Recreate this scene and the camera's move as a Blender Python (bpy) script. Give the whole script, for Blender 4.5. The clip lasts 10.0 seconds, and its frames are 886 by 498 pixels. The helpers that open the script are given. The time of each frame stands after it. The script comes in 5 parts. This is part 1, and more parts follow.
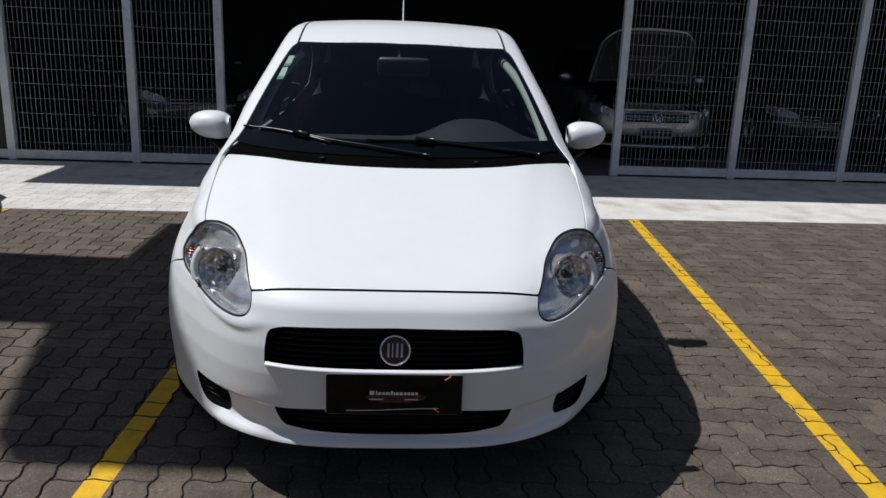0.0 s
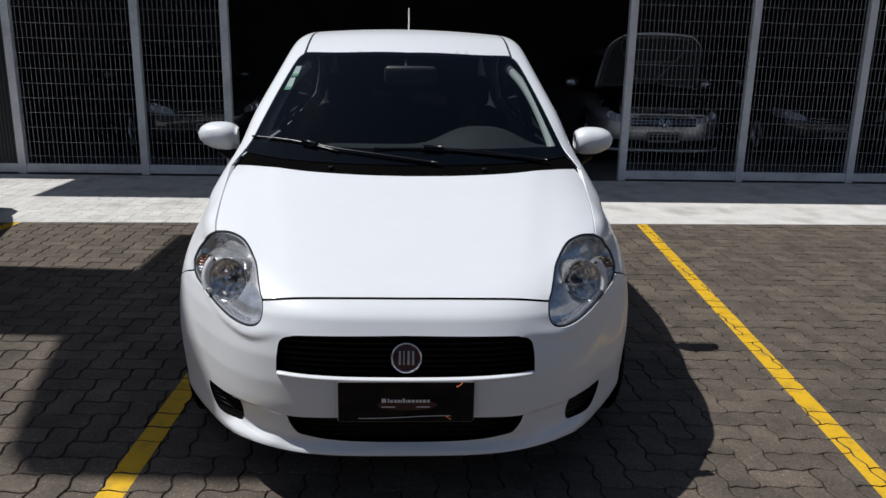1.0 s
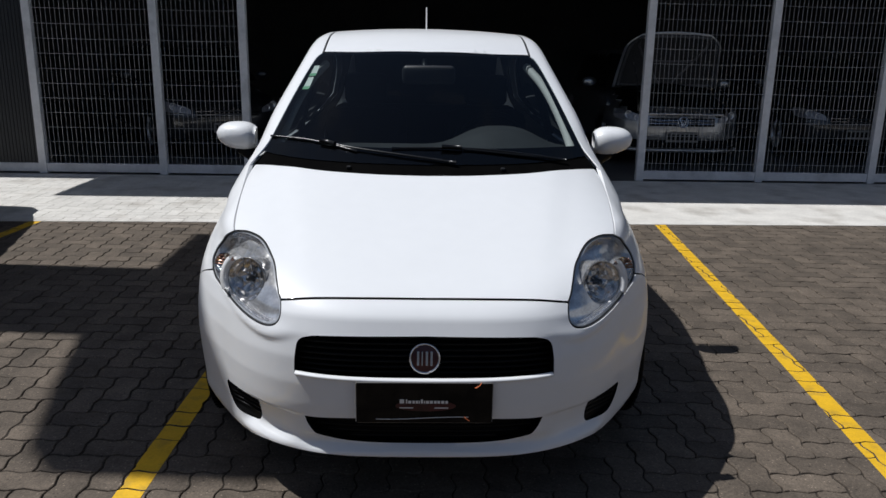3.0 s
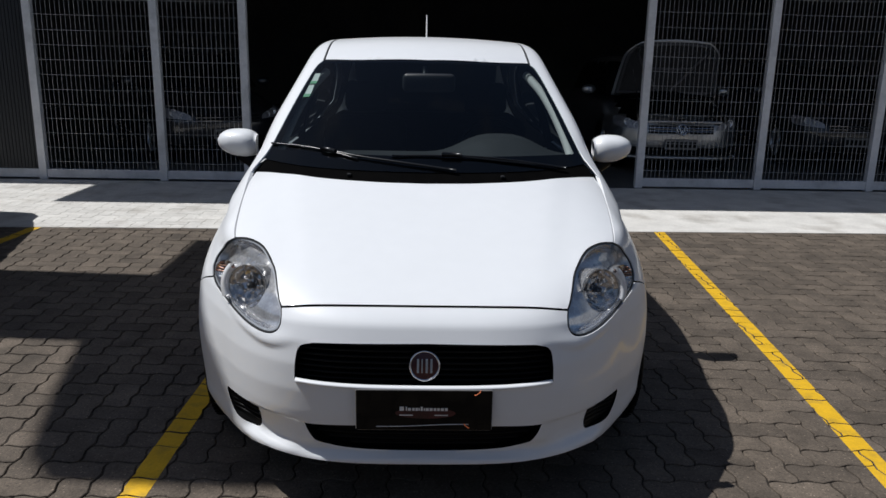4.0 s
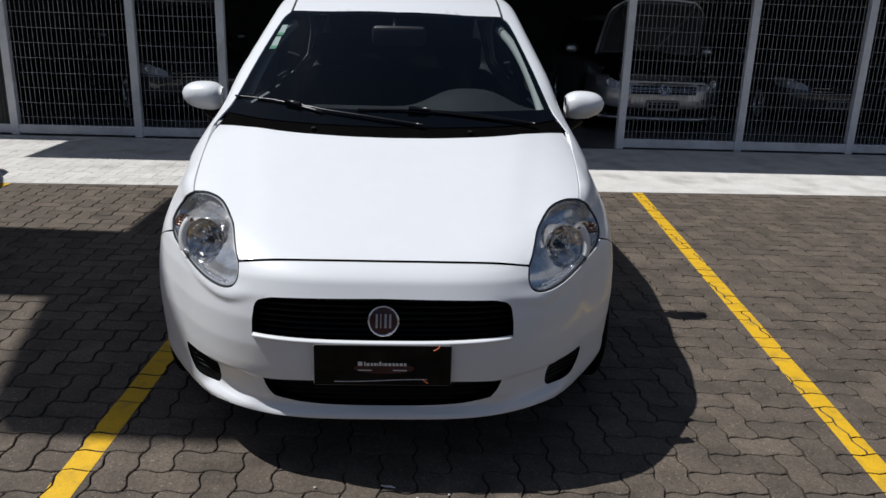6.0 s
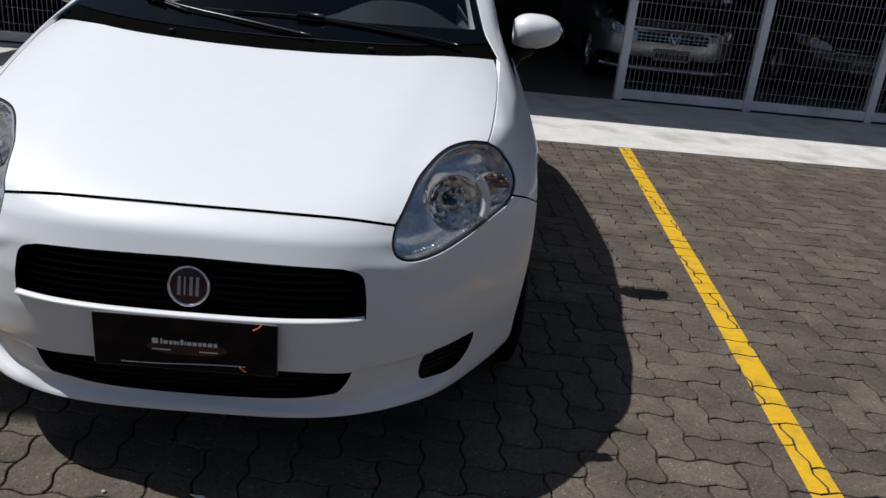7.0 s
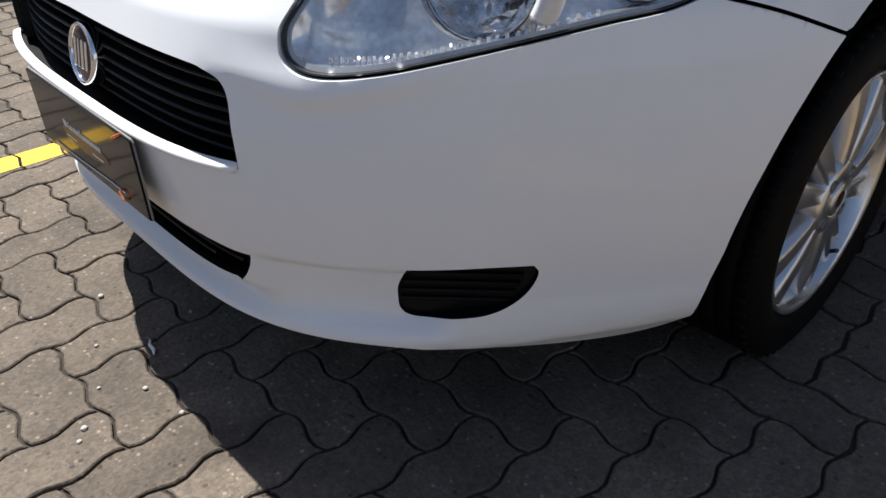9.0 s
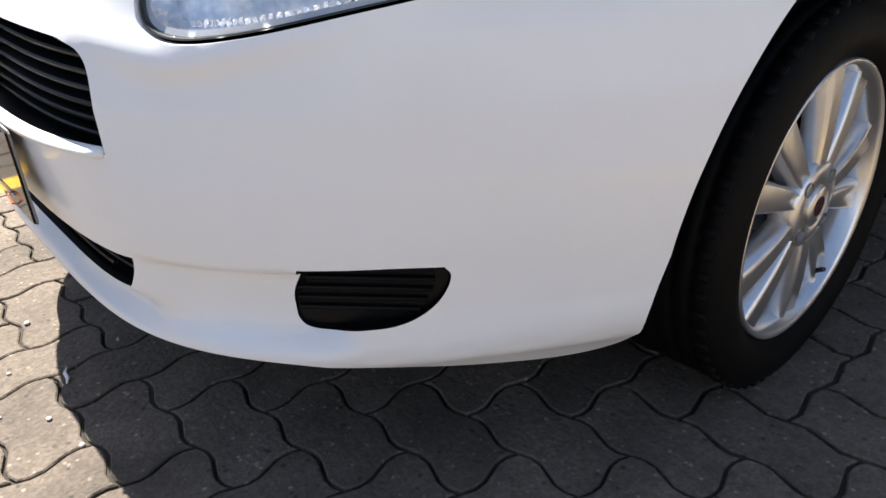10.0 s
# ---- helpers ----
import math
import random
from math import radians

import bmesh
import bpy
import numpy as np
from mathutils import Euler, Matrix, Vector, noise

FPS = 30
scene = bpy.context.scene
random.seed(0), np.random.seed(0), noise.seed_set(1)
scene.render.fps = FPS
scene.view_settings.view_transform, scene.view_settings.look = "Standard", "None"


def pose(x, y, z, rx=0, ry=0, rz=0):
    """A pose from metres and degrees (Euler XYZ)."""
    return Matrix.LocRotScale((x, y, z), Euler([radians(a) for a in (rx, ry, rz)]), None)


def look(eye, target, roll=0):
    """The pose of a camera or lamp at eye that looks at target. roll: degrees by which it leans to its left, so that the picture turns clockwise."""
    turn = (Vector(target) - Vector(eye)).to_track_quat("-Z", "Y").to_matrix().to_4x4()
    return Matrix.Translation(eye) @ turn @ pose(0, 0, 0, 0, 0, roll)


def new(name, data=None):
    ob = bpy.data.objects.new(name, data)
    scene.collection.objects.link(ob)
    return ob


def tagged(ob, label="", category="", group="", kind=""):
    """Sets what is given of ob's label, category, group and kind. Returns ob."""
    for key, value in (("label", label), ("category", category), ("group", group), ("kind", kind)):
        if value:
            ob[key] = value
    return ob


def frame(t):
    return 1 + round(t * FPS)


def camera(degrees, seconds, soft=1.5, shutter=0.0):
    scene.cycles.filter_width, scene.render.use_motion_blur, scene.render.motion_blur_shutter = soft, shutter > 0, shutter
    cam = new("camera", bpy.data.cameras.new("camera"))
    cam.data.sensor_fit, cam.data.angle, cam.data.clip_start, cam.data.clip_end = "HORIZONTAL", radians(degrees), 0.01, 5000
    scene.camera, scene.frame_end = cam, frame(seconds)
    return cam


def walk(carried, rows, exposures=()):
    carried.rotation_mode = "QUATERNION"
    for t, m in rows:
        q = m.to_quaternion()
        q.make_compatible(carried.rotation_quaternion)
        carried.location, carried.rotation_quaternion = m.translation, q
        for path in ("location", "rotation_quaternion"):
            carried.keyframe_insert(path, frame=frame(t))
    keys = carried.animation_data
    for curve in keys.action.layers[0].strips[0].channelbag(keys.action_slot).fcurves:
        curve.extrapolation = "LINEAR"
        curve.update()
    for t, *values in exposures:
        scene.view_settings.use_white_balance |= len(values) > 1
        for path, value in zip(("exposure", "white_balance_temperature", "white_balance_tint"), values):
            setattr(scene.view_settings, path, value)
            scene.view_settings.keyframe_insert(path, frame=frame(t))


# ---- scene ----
import functools
from mathutils.geometry import delaunay_2d_cdt

# ---- camera and walk: the world's origin lies on the ground under the white car's nose, y runs along the car ----
cam = camera(59.93, 10.0)
ROWS = [
    (0.0, 0.005, -2.109, 1.414, -2.84, -15.15, -2.03),
    (0.5, 0.002, -2.113, 1.410, -2.87, -14.58, -1.41),
    (1.0, 0.000, -2.114, 1.414, -2.47, -14.60, -1.08),
    (1.5, -0.003, -2.115, 1.420, -1.46, -14.68, -0.78),
    (2.0, -0.009, -2.105, 1.413, -1.04, -14.65, -0.70),
    (2.5, -0.008, -2.100, 1.410, -1.19, -14.68, -0.81),
    (4.0, -0.012, -2.109, 1.418, -1.33, -14.16, -1.11),
    (4.5, -0.009, -2.117, 1.421, -1.22, -13.89, -1.05),
    (5.0, -0.007, -2.112, 1.417, -1.16, -13.94, -0.73),
    (5.5, -0.003, -2.111, 1.416, -1.23, -13.95, -0.38),
    (6.0, 0.067, -2.087, 1.391, -2.21, -16.98, -1.72),
    (6.2, 0.119, -2.030, 1.372, -3.40, -17.62, -2.00),
    (7.3, 0.640, -1.362, 1.240, 2.10, -21.85, -6.80),
    (7.5, 0.741, -1.275, 1.285, 4.01, -21.11, -7.35),
    (8.0, 0.969, -0.983, 1.221, 20.22, -23.93, -5.99),
    (8.5, 1.134, -0.664, 1.147, 41.64, -28.09, -6.68),
    (9.0, 1.165, -0.376, 0.910, 46.90, -33.50, 1.05),
    (9.5, 1.188, -0.268, 0.794, 46.65, -28.20, -0.66),
    (10.0, 1.217, -0.219, 0.774, 49.08, -28.65, 2.29),
]
EXPOSURES = [(0.0, -0.19, 6060, 10), (6.2, -0.16, 6060, 10), (7.5, -0.30, 6060, 10), (8.0, -0.41, 6010, 11), (8.5, -0.02, 6010, 12), (9.0, 1.04, 6310, 10), (9.5, 1.86, 6510, 10), (10.0, 2.02, 6560, 10)]
walk(cam, [(t, pose(x, y, z, 90 + pitch, roll, yaw)) for t, x, y, z, yaw, pitch, roll in ROWS], EXPOSURES)

# ---- world and sun ----
TO_SUN = Vector((-0.586, 0.044, 1.0)).normalized()
world = bpy.data.worlds.new("sky")
scene.world = world
world.use_nodes = True
wn = world.node_tree
sky = wn.nodes.new("ShaderNodeTexSky")
sky.sky_type, sky.sun_disc = "NISHITA", False
sky.sun_elevation = math.asin(TO_SUN.z)
sky.sun_rotation = math.atan2(TO_SUN.x, TO_SUN.y)
# scattered white clouds over the whole sky
spot = wn.nodes.new("ShaderNodeTexCoord")
puffs = wn.nodes.new("ShaderNodeTexNoise")
puffs.inputs["Scale"].default_value, puffs.inputs["Detail"].default_value, puffs.inputs["Roughness"].default_value = 2.6, 7.0, 0.62
cover = wn.nodes.new("ShaderNodeMapRange")
cover.inputs["From Min"].default_value, cover.inputs["From Max"].default_value, cover.inputs["To Max"].default_value = 0.52, 0.68, 0.65
grey = wn.nodes.new("ShaderNodeRGBToBW")
white = wn.nodes.new("ShaderNodeVectorMath")
white.operation = "SCALE"
white.inputs[0].default_value = (2.1, 2.1, 2.15)
blend = wn.nodes.new("ShaderNodeMixRGB")
wn.links.new(spot.outputs["Generated"], puffs.inputs["Vector"])
wn.links.new(puffs.outputs["Fac"], cover.inputs["Value"])
wn.links.new(sky.outputs[0], grey.inputs[0])
wn.links.new(grey.outputs[0], white.inputs["Scale"])
wn.links.new(cover.outputs["Result"], blend.inputs[0])
wn.links.new(sky.outputs[0], blend.inputs[1])
wn.links.new(white.outputs[0], blend.inputs[2])
wn.nodes["Background"].inputs["Strength"].default_value = 0.054
wn.links.new(blend.outputs[0], wn.nodes["Background"].inputs[0])
sun = new("sun", bpy.data.lights.new("sun", "SUN"))
sun.data.energy, sun.data.angle, sun.data.color = 4.6, radians(0.53), (1.0, 0.96, 0.9)
sun.matrix_world = look(TO_SUN * 30, (0, 0, 0))


# ---- materials ----
def material(name, colour, rough=0.5, metal=0.0, vary=0.0, scale=8.0, bump=0.0, bump_scale=60.0, coat=0.0, rough_vary=0.0,
             spot=None, spot_amount=0.0, spot_scale=3.0, speckle=0.0, per_piece=0.0, island=0.0, coords="Object", spec=0.5, coat_rough=0.03, flecks=0.0):
    """Principled material: colour varied by coarse and fine noise, spots or stains of a second colour, relief, piece to piece change."""
    m = bpy.data.materials.new(name)
    m.use_nodes = True
    nt = m.node_tree
    b = nt.nodes["Principled BSDF"]
    b.inputs["Roughness"].default_value, b.inputs["Metallic"].default_value = rough, metal
    b.inputs["Specular IOR Level"].default_value = spec
    b.inputs["Coat Weight"].default_value, b.inputs["Coat Roughness"].default_value = coat, coat_rough
    tc = nt.nodes.new("ShaderNodeNewGeometry" if coords == "World" else "ShaderNodeTexCoord")
    place = tc.outputs["Position" if coords == "World" else "Object"]

    def noise_node(s, detail=4.0):
        n = nt.nodes.new("ShaderNodeTexNoise")
        n.inputs["Scale"].default_value, n.inputs["Detail"].default_value = s, detail
        nt.links.new(place, n.inputs["Vector"])
        return n.outputs["Fac"]

    def ramp(src, a, b_, lo, hi):
        r = nt.nodes.new("ShaderNodeMapRange")
        r.inputs["From Min"].default_value, r.inputs["From Max"].default_value = a, b_
        r.inputs["To Min"].default_value, r.inputs["To Max"].default_value = lo, hi
        nt.links.new(src, r.inputs["Value"])
        return r.outputs["Result"]

    def times(x, y):
        n = nt.nodes.new("ShaderNodeMath")
        n.operation = "MULTIPLY"
        nt.links.new(x, n.inputs[0]), nt.links.new(y, n.inputs[1])
        return n.outputs[0]

    rgb = nt.nodes.new("ShaderNodeRGB")
    rgb.outputs[0].default_value = (*colour, 1)
    out, gain = rgb.outputs[0], None
    if vary:
        gain = times(ramp(noise_node(scale), 0.3, 0.7, 1 - vary, 1 + vary), ramp(noise_node(scale * 9, 6.0), 0.3, 0.7, 1 - vary * 0.7, 1 + vary * 0.7))
    if speckle:
        cell = nt.nodes.new("ShaderNodeTexVoronoi")
        cell.inputs["Scale"].default_value = 190.0
        nt.links.new(place, cell.inputs["Vector"])
        grain = ramp(cell.outputs["Color"], 0.15, 0.9, 1 - speckle, 1 + speckle)
        gain = times(gain, grain) if gain else grain
    for fleck_scale, low, high, change in ((80.0, 0.70, 0.72, 1.2), (62.0, 0.74, 0.76, -0.6)) if flecks else ():
        cell = nt.nodes.new("ShaderNodeTexVoronoi")
        cell.inputs["Scale"].default_value = fleck_scale
        nt.links.new(place, cell.inputs["Vector"])
        chip = times(ramp(cell.outputs["Color"], low, high, 0, flecks * change), ramp(cell.outputs["Distance"], 0.18, 0.30, 1, 0))
        one = nt.nodes.new("ShaderNodeMath")
        nt.links.new(chip, one.inputs[0])
        one.inputs[1].default_value = 1.0
        gain = times(gain, one.outputs[0])
    for amount, node, socket in ((per_piece, "ShaderNodeObjectInfo", "Random"), (island, "ShaderNodeNewGeometry", "Random Per Island")):
        if amount:
            g = ramp(nt.nodes.new(node).outputs[socket], 0, 1, 1 - amount, 1 + amount)
            gain = times(gain, g) if gain else g
    if spot:
        mix = nt.nodes.new("ShaderNodeMixRGB")
        mix.inputs[2].default_value = (*spot, 1)
        nt.links.new(ramp(noise_node(spot_scale, 5.0), 0.52, 0.68, 0, spot_amount), mix.inputs[0])
        nt.links.new(out, mix.inputs[1])
        out = mix.outputs[0]
    if gain:
        mul = nt.nodes.new("ShaderNodeVectorMath")
        mul.operation = "SCALE"
        nt.links.new(out, mul.inputs[0]), nt.links.new(gain, mul.inputs["Scale"])
        out = mul.outputs[0]
    nt.links.new(out, b.inputs["Base Color"])
    if rough_vary:
        nt.links.new(ramp(noise_node(scale * 2), 0.3, 0.7, max(rough - rough_vary, 0.01), rough + rough_vary), b.inputs["Roughness"])
    if bump:
        bn = nt.nodes.new("ShaderNodeBump")
        bn.inputs["Strength"].default_value, bn.inputs["Distance"].default_value = bump, 0.004
        nt.links.new(noise_node(bump_scale, 8.0), bn.inputs["Height"])
        nt.links.new(bn.outputs[0], b.inputs["Normal"])
    return m


def glass_material(name, colour, rough=0.0, ior=1.45):
    m = bpy.data.materials.new(name)
    m.use_nodes = True
    b = m.node_tree.nodes["Principled BSDF"]
    b.inputs["Base Color"].default_value = (*colour, 1)
    b.inputs["Transmission Weight"].default_value, b.inputs["Roughness"].default_value, b.inputs["IOR"].default_value = 1.0, rough, ior
    return m


def pane_material(name, tint, ior=1.5, most=1.0):
    """Thin pane: a tinted see-through sheet with mirror gloss by Fresnel."""
    m = bpy.data.materials.new(name)
    m.use_nodes = True
    nt = m.node_tree
    nt.nodes.clear()
    out, mix = nt.nodes.new("ShaderNodeOutputMaterial"), nt.nodes.new("ShaderNodeMixShader")
    clear, gloss, facing = nt.nodes.new("ShaderNodeBsdfTransparent"), nt.nodes.new("ShaderNodeBsdfGlossy"), nt.nodes.new("ShaderNodeLayerWeight")
    power, scaled = nt.nodes.new("ShaderNodeMath"), nt.nodes.new("ShaderNodeMapRange")
    clear.inputs[0].default_value = (*tint, 1)
    gloss.inputs["Roughness"].default_value = 0.02
    facing.inputs["Blend"].default_value = 0.5
    power.operation, power.inputs[1].default_value = "POWER", 5.0
    scaled.inputs["To Min"].default_value = ((ior - 1) / (ior + 1)) ** 2
    scaled.inputs["To Max"].default_value = most
    nt.links.new(facing.outputs["Facing"], power.inputs[0]), nt.links.new(power.outputs[0], scaled.inputs["Value"])
    nt.links.new(scaled.outputs["Result"], mix.inputs[0]), nt.links.new(clear.outputs[0], mix.inputs[1])
    nt.links.new(gloss.outputs[0], mix.inputs[2]), nt.links.new(mix.outputs[0], out.inputs[0])
    return m


WHITE_PAINT = material("white_car_paint", (0.80, 0.81, 0.82), 0.42, vary=0.012, scale=2.0, coat=0.45, coat_rough=0.10)
BLACK_PLASTIC = material("black_plastic", (0.005, 0.005, 0.0053), 0.45, spec=0.13, vary=0.2, scale=20, bump=0.1, bump_scale=300)
DARK_CAVITY = material("dark_cavity", (0.002, 0.002, 0.002), 0.9, vary=0.2, spec=0.05)
GASKET = material("rubber_gasket", (0.012, 0.012, 0.013), 0.5, vary=0.15)
CHROME = material("chrome", (0.8, 0.8, 0.82), 0.07, 1.0, vary=0.03)
REFLECTOR = material("lamp_reflector", (0.90, 0.90, 0.91), 0.10, 0.90, vary=0.05, scale=30)
LAMP_GREY = material("lamp_housing", (0.66, 0.655, 0.65), 0.15, 0.72, vary=0.25, scale=14)
BOWL = material("lamp_bowl", (0.52, 0.51, 0.50), 0.13, 0.92, vary=0.5, scale=55)
AMBER = material("amber_ribs", (0.21, 0.10, 0.065), 0.22, 0.35, vary=0.3, scale=80)
WIPER = material("wiper_black", (0.006, 0.006, 0.0065), 0.28, vary=0.2, scale=20)
LENS_EDGE = material("lens_edge", (0.40, 0.415, 0.435), 0.22, 0.1, vary=0.08, scale=30)
LENS = pane_material("lamp_lens", (0.96, 0.965, 0.97), 1.55)
LAMP_PALE = material("lamp_pale_plastic", (0.72, 0.72, 0.72), 0.3, 0.1, vary=0.08, scale=25)
ORANGE = material("orange_bulb", (0.42, 0.13, 0.035), 0.15, vary=0.05)
WINDSCREEN = pane_material("windscreen", (0.30, 0.345, 0.355), 1.42)
REAR_GLASS = pane_material("dark_rear_window", (0.012, 0.014, 0.016), 1.5)
COWL = material("cowl_plastic", (0.0025, 0.0024, 0.0024), 0.9, spec=0.02, vary=0.2, scale=20, bump=0.1, bump_scale=300)
TINTED = pane_material("tinted_window", (0.02, 0.022, 0.024), 1.35, 0.25)
FRIT = material("black_glass_border", (0.004, 0.004, 0.005), 0.12, vary=0.1, spec=0.2)
RUBBER = material("tyre_rubber", (0.0025, 0.0025, 0.0025), 0.65, spec=0.1, vary=0.25, scale=14, bump=0.15, bump_scale=160, spot=(0.009, 0.0085, 0.008), spot_amount=0.35, spot_scale=9)
ALLOY = material("alloy", (0.62, 0.625, 0.64), 0.30, 0.88, vary=0.05, scale=10, coat=0.6)
DISC = material("brake_steel", (0.3, 0.29, 0.28), 0.4, 0.9, vary=0.2)
PLATE_BLACK = material("plate_board", (0.004, 0.0035, 0.0035), 0.08, spec=0.16, vary=0.1, spot=(0.012, 0.010, 0.008), spot_amount=0.5, spot_scale=12)
BADGE_RED = material("badge_red", (0.05, 0.012, 0.014), 0.2, vary=0.1)
PRINT_WHITE = material("print_white", (0.75, 0.73, 0.7), 0.5, vary=0.05)
BOARD_EDGE = material("board_edge", (0.22, 0.21, 0.2), 0.5, vary=0.1)
PRINT_RED = material("print_red", (0.045, 0.004, 0.006), 0.35, vary=0.5, scale=30)
ZIP_TIE = material("orange_tie", (0.7, 0.18, 0.06), 0.4, vary=0.05)
DASH = material("dashboard", (0.062, 0.066, 0.070), 0.6, vary=0.1, bump=0.2, bump_scale=250)
TRIM_GREY = material("pillar_trim", (0.80, 0.80, 0.77), 0.6, vary=0.05)
BONNET_UNDER = material("bonnet_underside", (0.032, 0.032, 0.034), 0.55, vary=0.15, scale=9)
BRACE_GREY = material("brace_grey", (0.085, 0.085, 0.09), 0.4, vary=0.15, scale=9)
FAR_LAMP = material("far_lamp_housing", (0.30, 0.30, 0.32), 0.32, 0.5, vary=0.3, scale=30)
FAR_BOWL = material("far_lamp_bowl", (0.75, 0.75, 0.77), 0.28, 0.9, vary=0.2, scale=60)
MIRROR_BACK = material("mirror_back", (0.012, 0.014, 0.018), 0.5, vary=0.1)
SEAT_AND_SHADE = material("seat_cloth_and_cabin_shade", (0.004, 0.004, 0.005), 0.9, vary=0.2, bump=0.3)
STICKER = material("sticker", (0.30, 0.38, 0.35), 0.4, vary=0.1)
STICKER_GREEN = material("sticker_green", (0.06, 0.2, 0.11), 0.4, vary=0.1)
PAVER = material("concrete_paver", (0.109, 0.0865, 0.0655), 0.9, vary=0.22, scale=7, bump=0.8, bump_scale=110, spot=(0.058, 0.046, 0.034), spot_amount=0.6,
                 spot_scale=4.5, speckle=0.2, flecks=0.9, per_piece=0.17, coords="World")
PAVER_REST = material("concrete_paver_field", (0.109, 0.0865, 0.0655), 0.9, vary=0.22, scale=7, bump=0.8, bump_scale=110, spot=(0.058, 0.046, 0.034), spot_amount=0.6,
                      spot_scale=4.5, speckle=0.2, flecks=0.9, island=0.17, coords="World")
WALK_PAVER = material("whitewashed_paver", (0.62, 0.60, 0.56), 0.85, vary=0.1, scale=5, bump=0.35, bump_scale=110, spot=(0.36, 0.33, 0.29), spot_amount=0.55,
                      spot_scale=2.6, island=0.05, coords="World")
WALK_JOINT = material("walkway_joint", (0.36, 0.335, 0.30), 0.95, vary=0.25, scale=12, coords="World")
JOINT = material("joint_sand", (0.024, 0.02, 0.016), 1.0, vary=0.3, scale=20, bump=0.4, coords="World")
GRIT = material("joint_grit", (0.036, 0.028, 0.021), 1.0, vary=0.35, scale=25, bump=0.5, bump_scale=200, spot=(0.02, 0.016, 0.012), spot_amount=0.6, spot_scale=7, coords="World")
PEBBLE = material("pebble", (0.42, 0.39, 0.35), 0.8, vary=0.2, scale=60)
YELLOW = material("yellow_road_paint", (0.70, 0.41, 0.006), 0.7, vary=0.1, scale=11, bump=0.35, bump_scale=120, spot=(0.42, 0.26, 0.03), spot_amount=0.6,
                  spot_scale=14, coords="World")
GATE = material("grey_gate_paint", (0.65, 0.65, 0.66), 0.45, vary=0.08, scale=3, spot=(0.40, 0.40, 0.41), spot_amount=0.4, spot_scale=5, coords="World")
WIRE = material("galvanised_wire", (0.34, 0.34, 0.345), 0.5, vary=0.15, scale=3, coords="World")
SHEET = material("dark_sheet_metal", (0.013, 0.014, 0.016), 0.5, vary=0.12, scale=1.5, coords="World")
WALL = material("plaster_wall", (0.55, 0.54, 0.52), 0.9, vary=0.08, scale=1.2, bump=0.25, bump_scale=40, coords="World")
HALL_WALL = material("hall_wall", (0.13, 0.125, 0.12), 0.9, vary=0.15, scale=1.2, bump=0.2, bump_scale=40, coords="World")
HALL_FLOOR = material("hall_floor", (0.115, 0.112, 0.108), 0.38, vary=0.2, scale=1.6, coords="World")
BOUNCE_WALL = material("bounce_wall", (0.36, 0.37, 0.39), 0.9, vary=0.15, scale=0.6, bump=0.2, bump_scale=30, coords="World")
ASPHALT = material("asphalt", (0.055, 0.054, 0.052), 0.9, vary=0.2, scale=4, bump=0.4, bump_scale=90, coords="World")
DARK_PAINT = material("dark_car_paint", (0.012, 0.013, 0.016), 0.3, coat=1.0, vary=0.05)
SILVER_PAINT = material("silver_car_paint", (0.52, 0.53, 0.54), 0.30, 0.92, coat=0.6, vary=0.04)
SIGN_FACE = material("sign_face", (0.6, 0.6, 0.58), 0.5, vary=0.06, scale=1)


# ---- building helpers ----
def part(name, bm, mat, parent=None, label="", smooth=False):
    """Links a bmesh as one mesh object, as a child of parent if one is given."""
    me = bpy.data.meshes.new(name)
    bm.to_mesh(me)
    bm.free()
    me.materials.append(mat)
    if smooth:
        me.shade_smooth()
    ob = new(name, me)
    if parent:
        ob.parent = parent
    if label:
        ob["label"] = label
    return ob


def thing(name, label, category, group="", kind="", at=None):
    ob = new(name)
    ob.empty_display_size = 0.1
    if at is not None:
        ob.matrix_basis = at
    return tagged(ob, label, category, group, kind)


def box(bm, x0, x1, y0, y1, z0, z1, bevel=0.0, m=None):
    r = bmesh.ops.create_cube(bm, size=1.0)
    mat = Matrix.LocRotScale(((x0 + x1) / 2, (y0 + y1) / 2, (z0 + z1) / 2), None, (x1 - x0, y1 - y0, z1 - z0))
    bmesh.ops.transform(bm, matrix=(m @ mat if m else mat), verts=r["verts"])
    if bevel:
        es = list({e for v in r["verts"] for e in v.link_edges})
        bmesh.ops.bevel(bm, geom=es, offset=bevel, segments=2, affect="EDGES", profile=0.5)
    return bm


def boxed(*a, **k):
    return box(bmesh.new(), *a, **k)


def tube(bm, pts, radius, sides=8, closed=False, taper=None):
    """A round bar along a line of points."""
    pts = [Vector(p) for p in pts]
    rings, up = [], Vector((0, 0, 1))
    for i, p in enumerate(pts):
        a, b = pts[i - 1] if i or closed else p, pts[(i + 1) % len(pts)] if i + 1 < len(pts) or closed else p
        d = (b - a).normalized()
        u = d.cross(up if abs(d.z) < 0.95 else Vector((1, 0, 0))).normalized()
        w = u.cross(d)
        r = radius * (1 if taper is None else taper[i])
        rings.append([bm.verts.new(p + (u * math.cos(k) + w * math.sin(k)) * r) for k in (2 * math.pi * j / sides for j in range(sides))])
    n = len(rings)
    for i in range(n if closed else n - 1):
        for j in range(sides):
            bm.faces.new((rings[i][j], rings[i][(j + 1) % sides], rings[(i + 1) % n][(j + 1) % sides], rings[(i + 1) % n][j]))
    if not closed:
        bm.faces.new(rings[0]), bm.faces.new(rings[-1][::-1])
    return bm


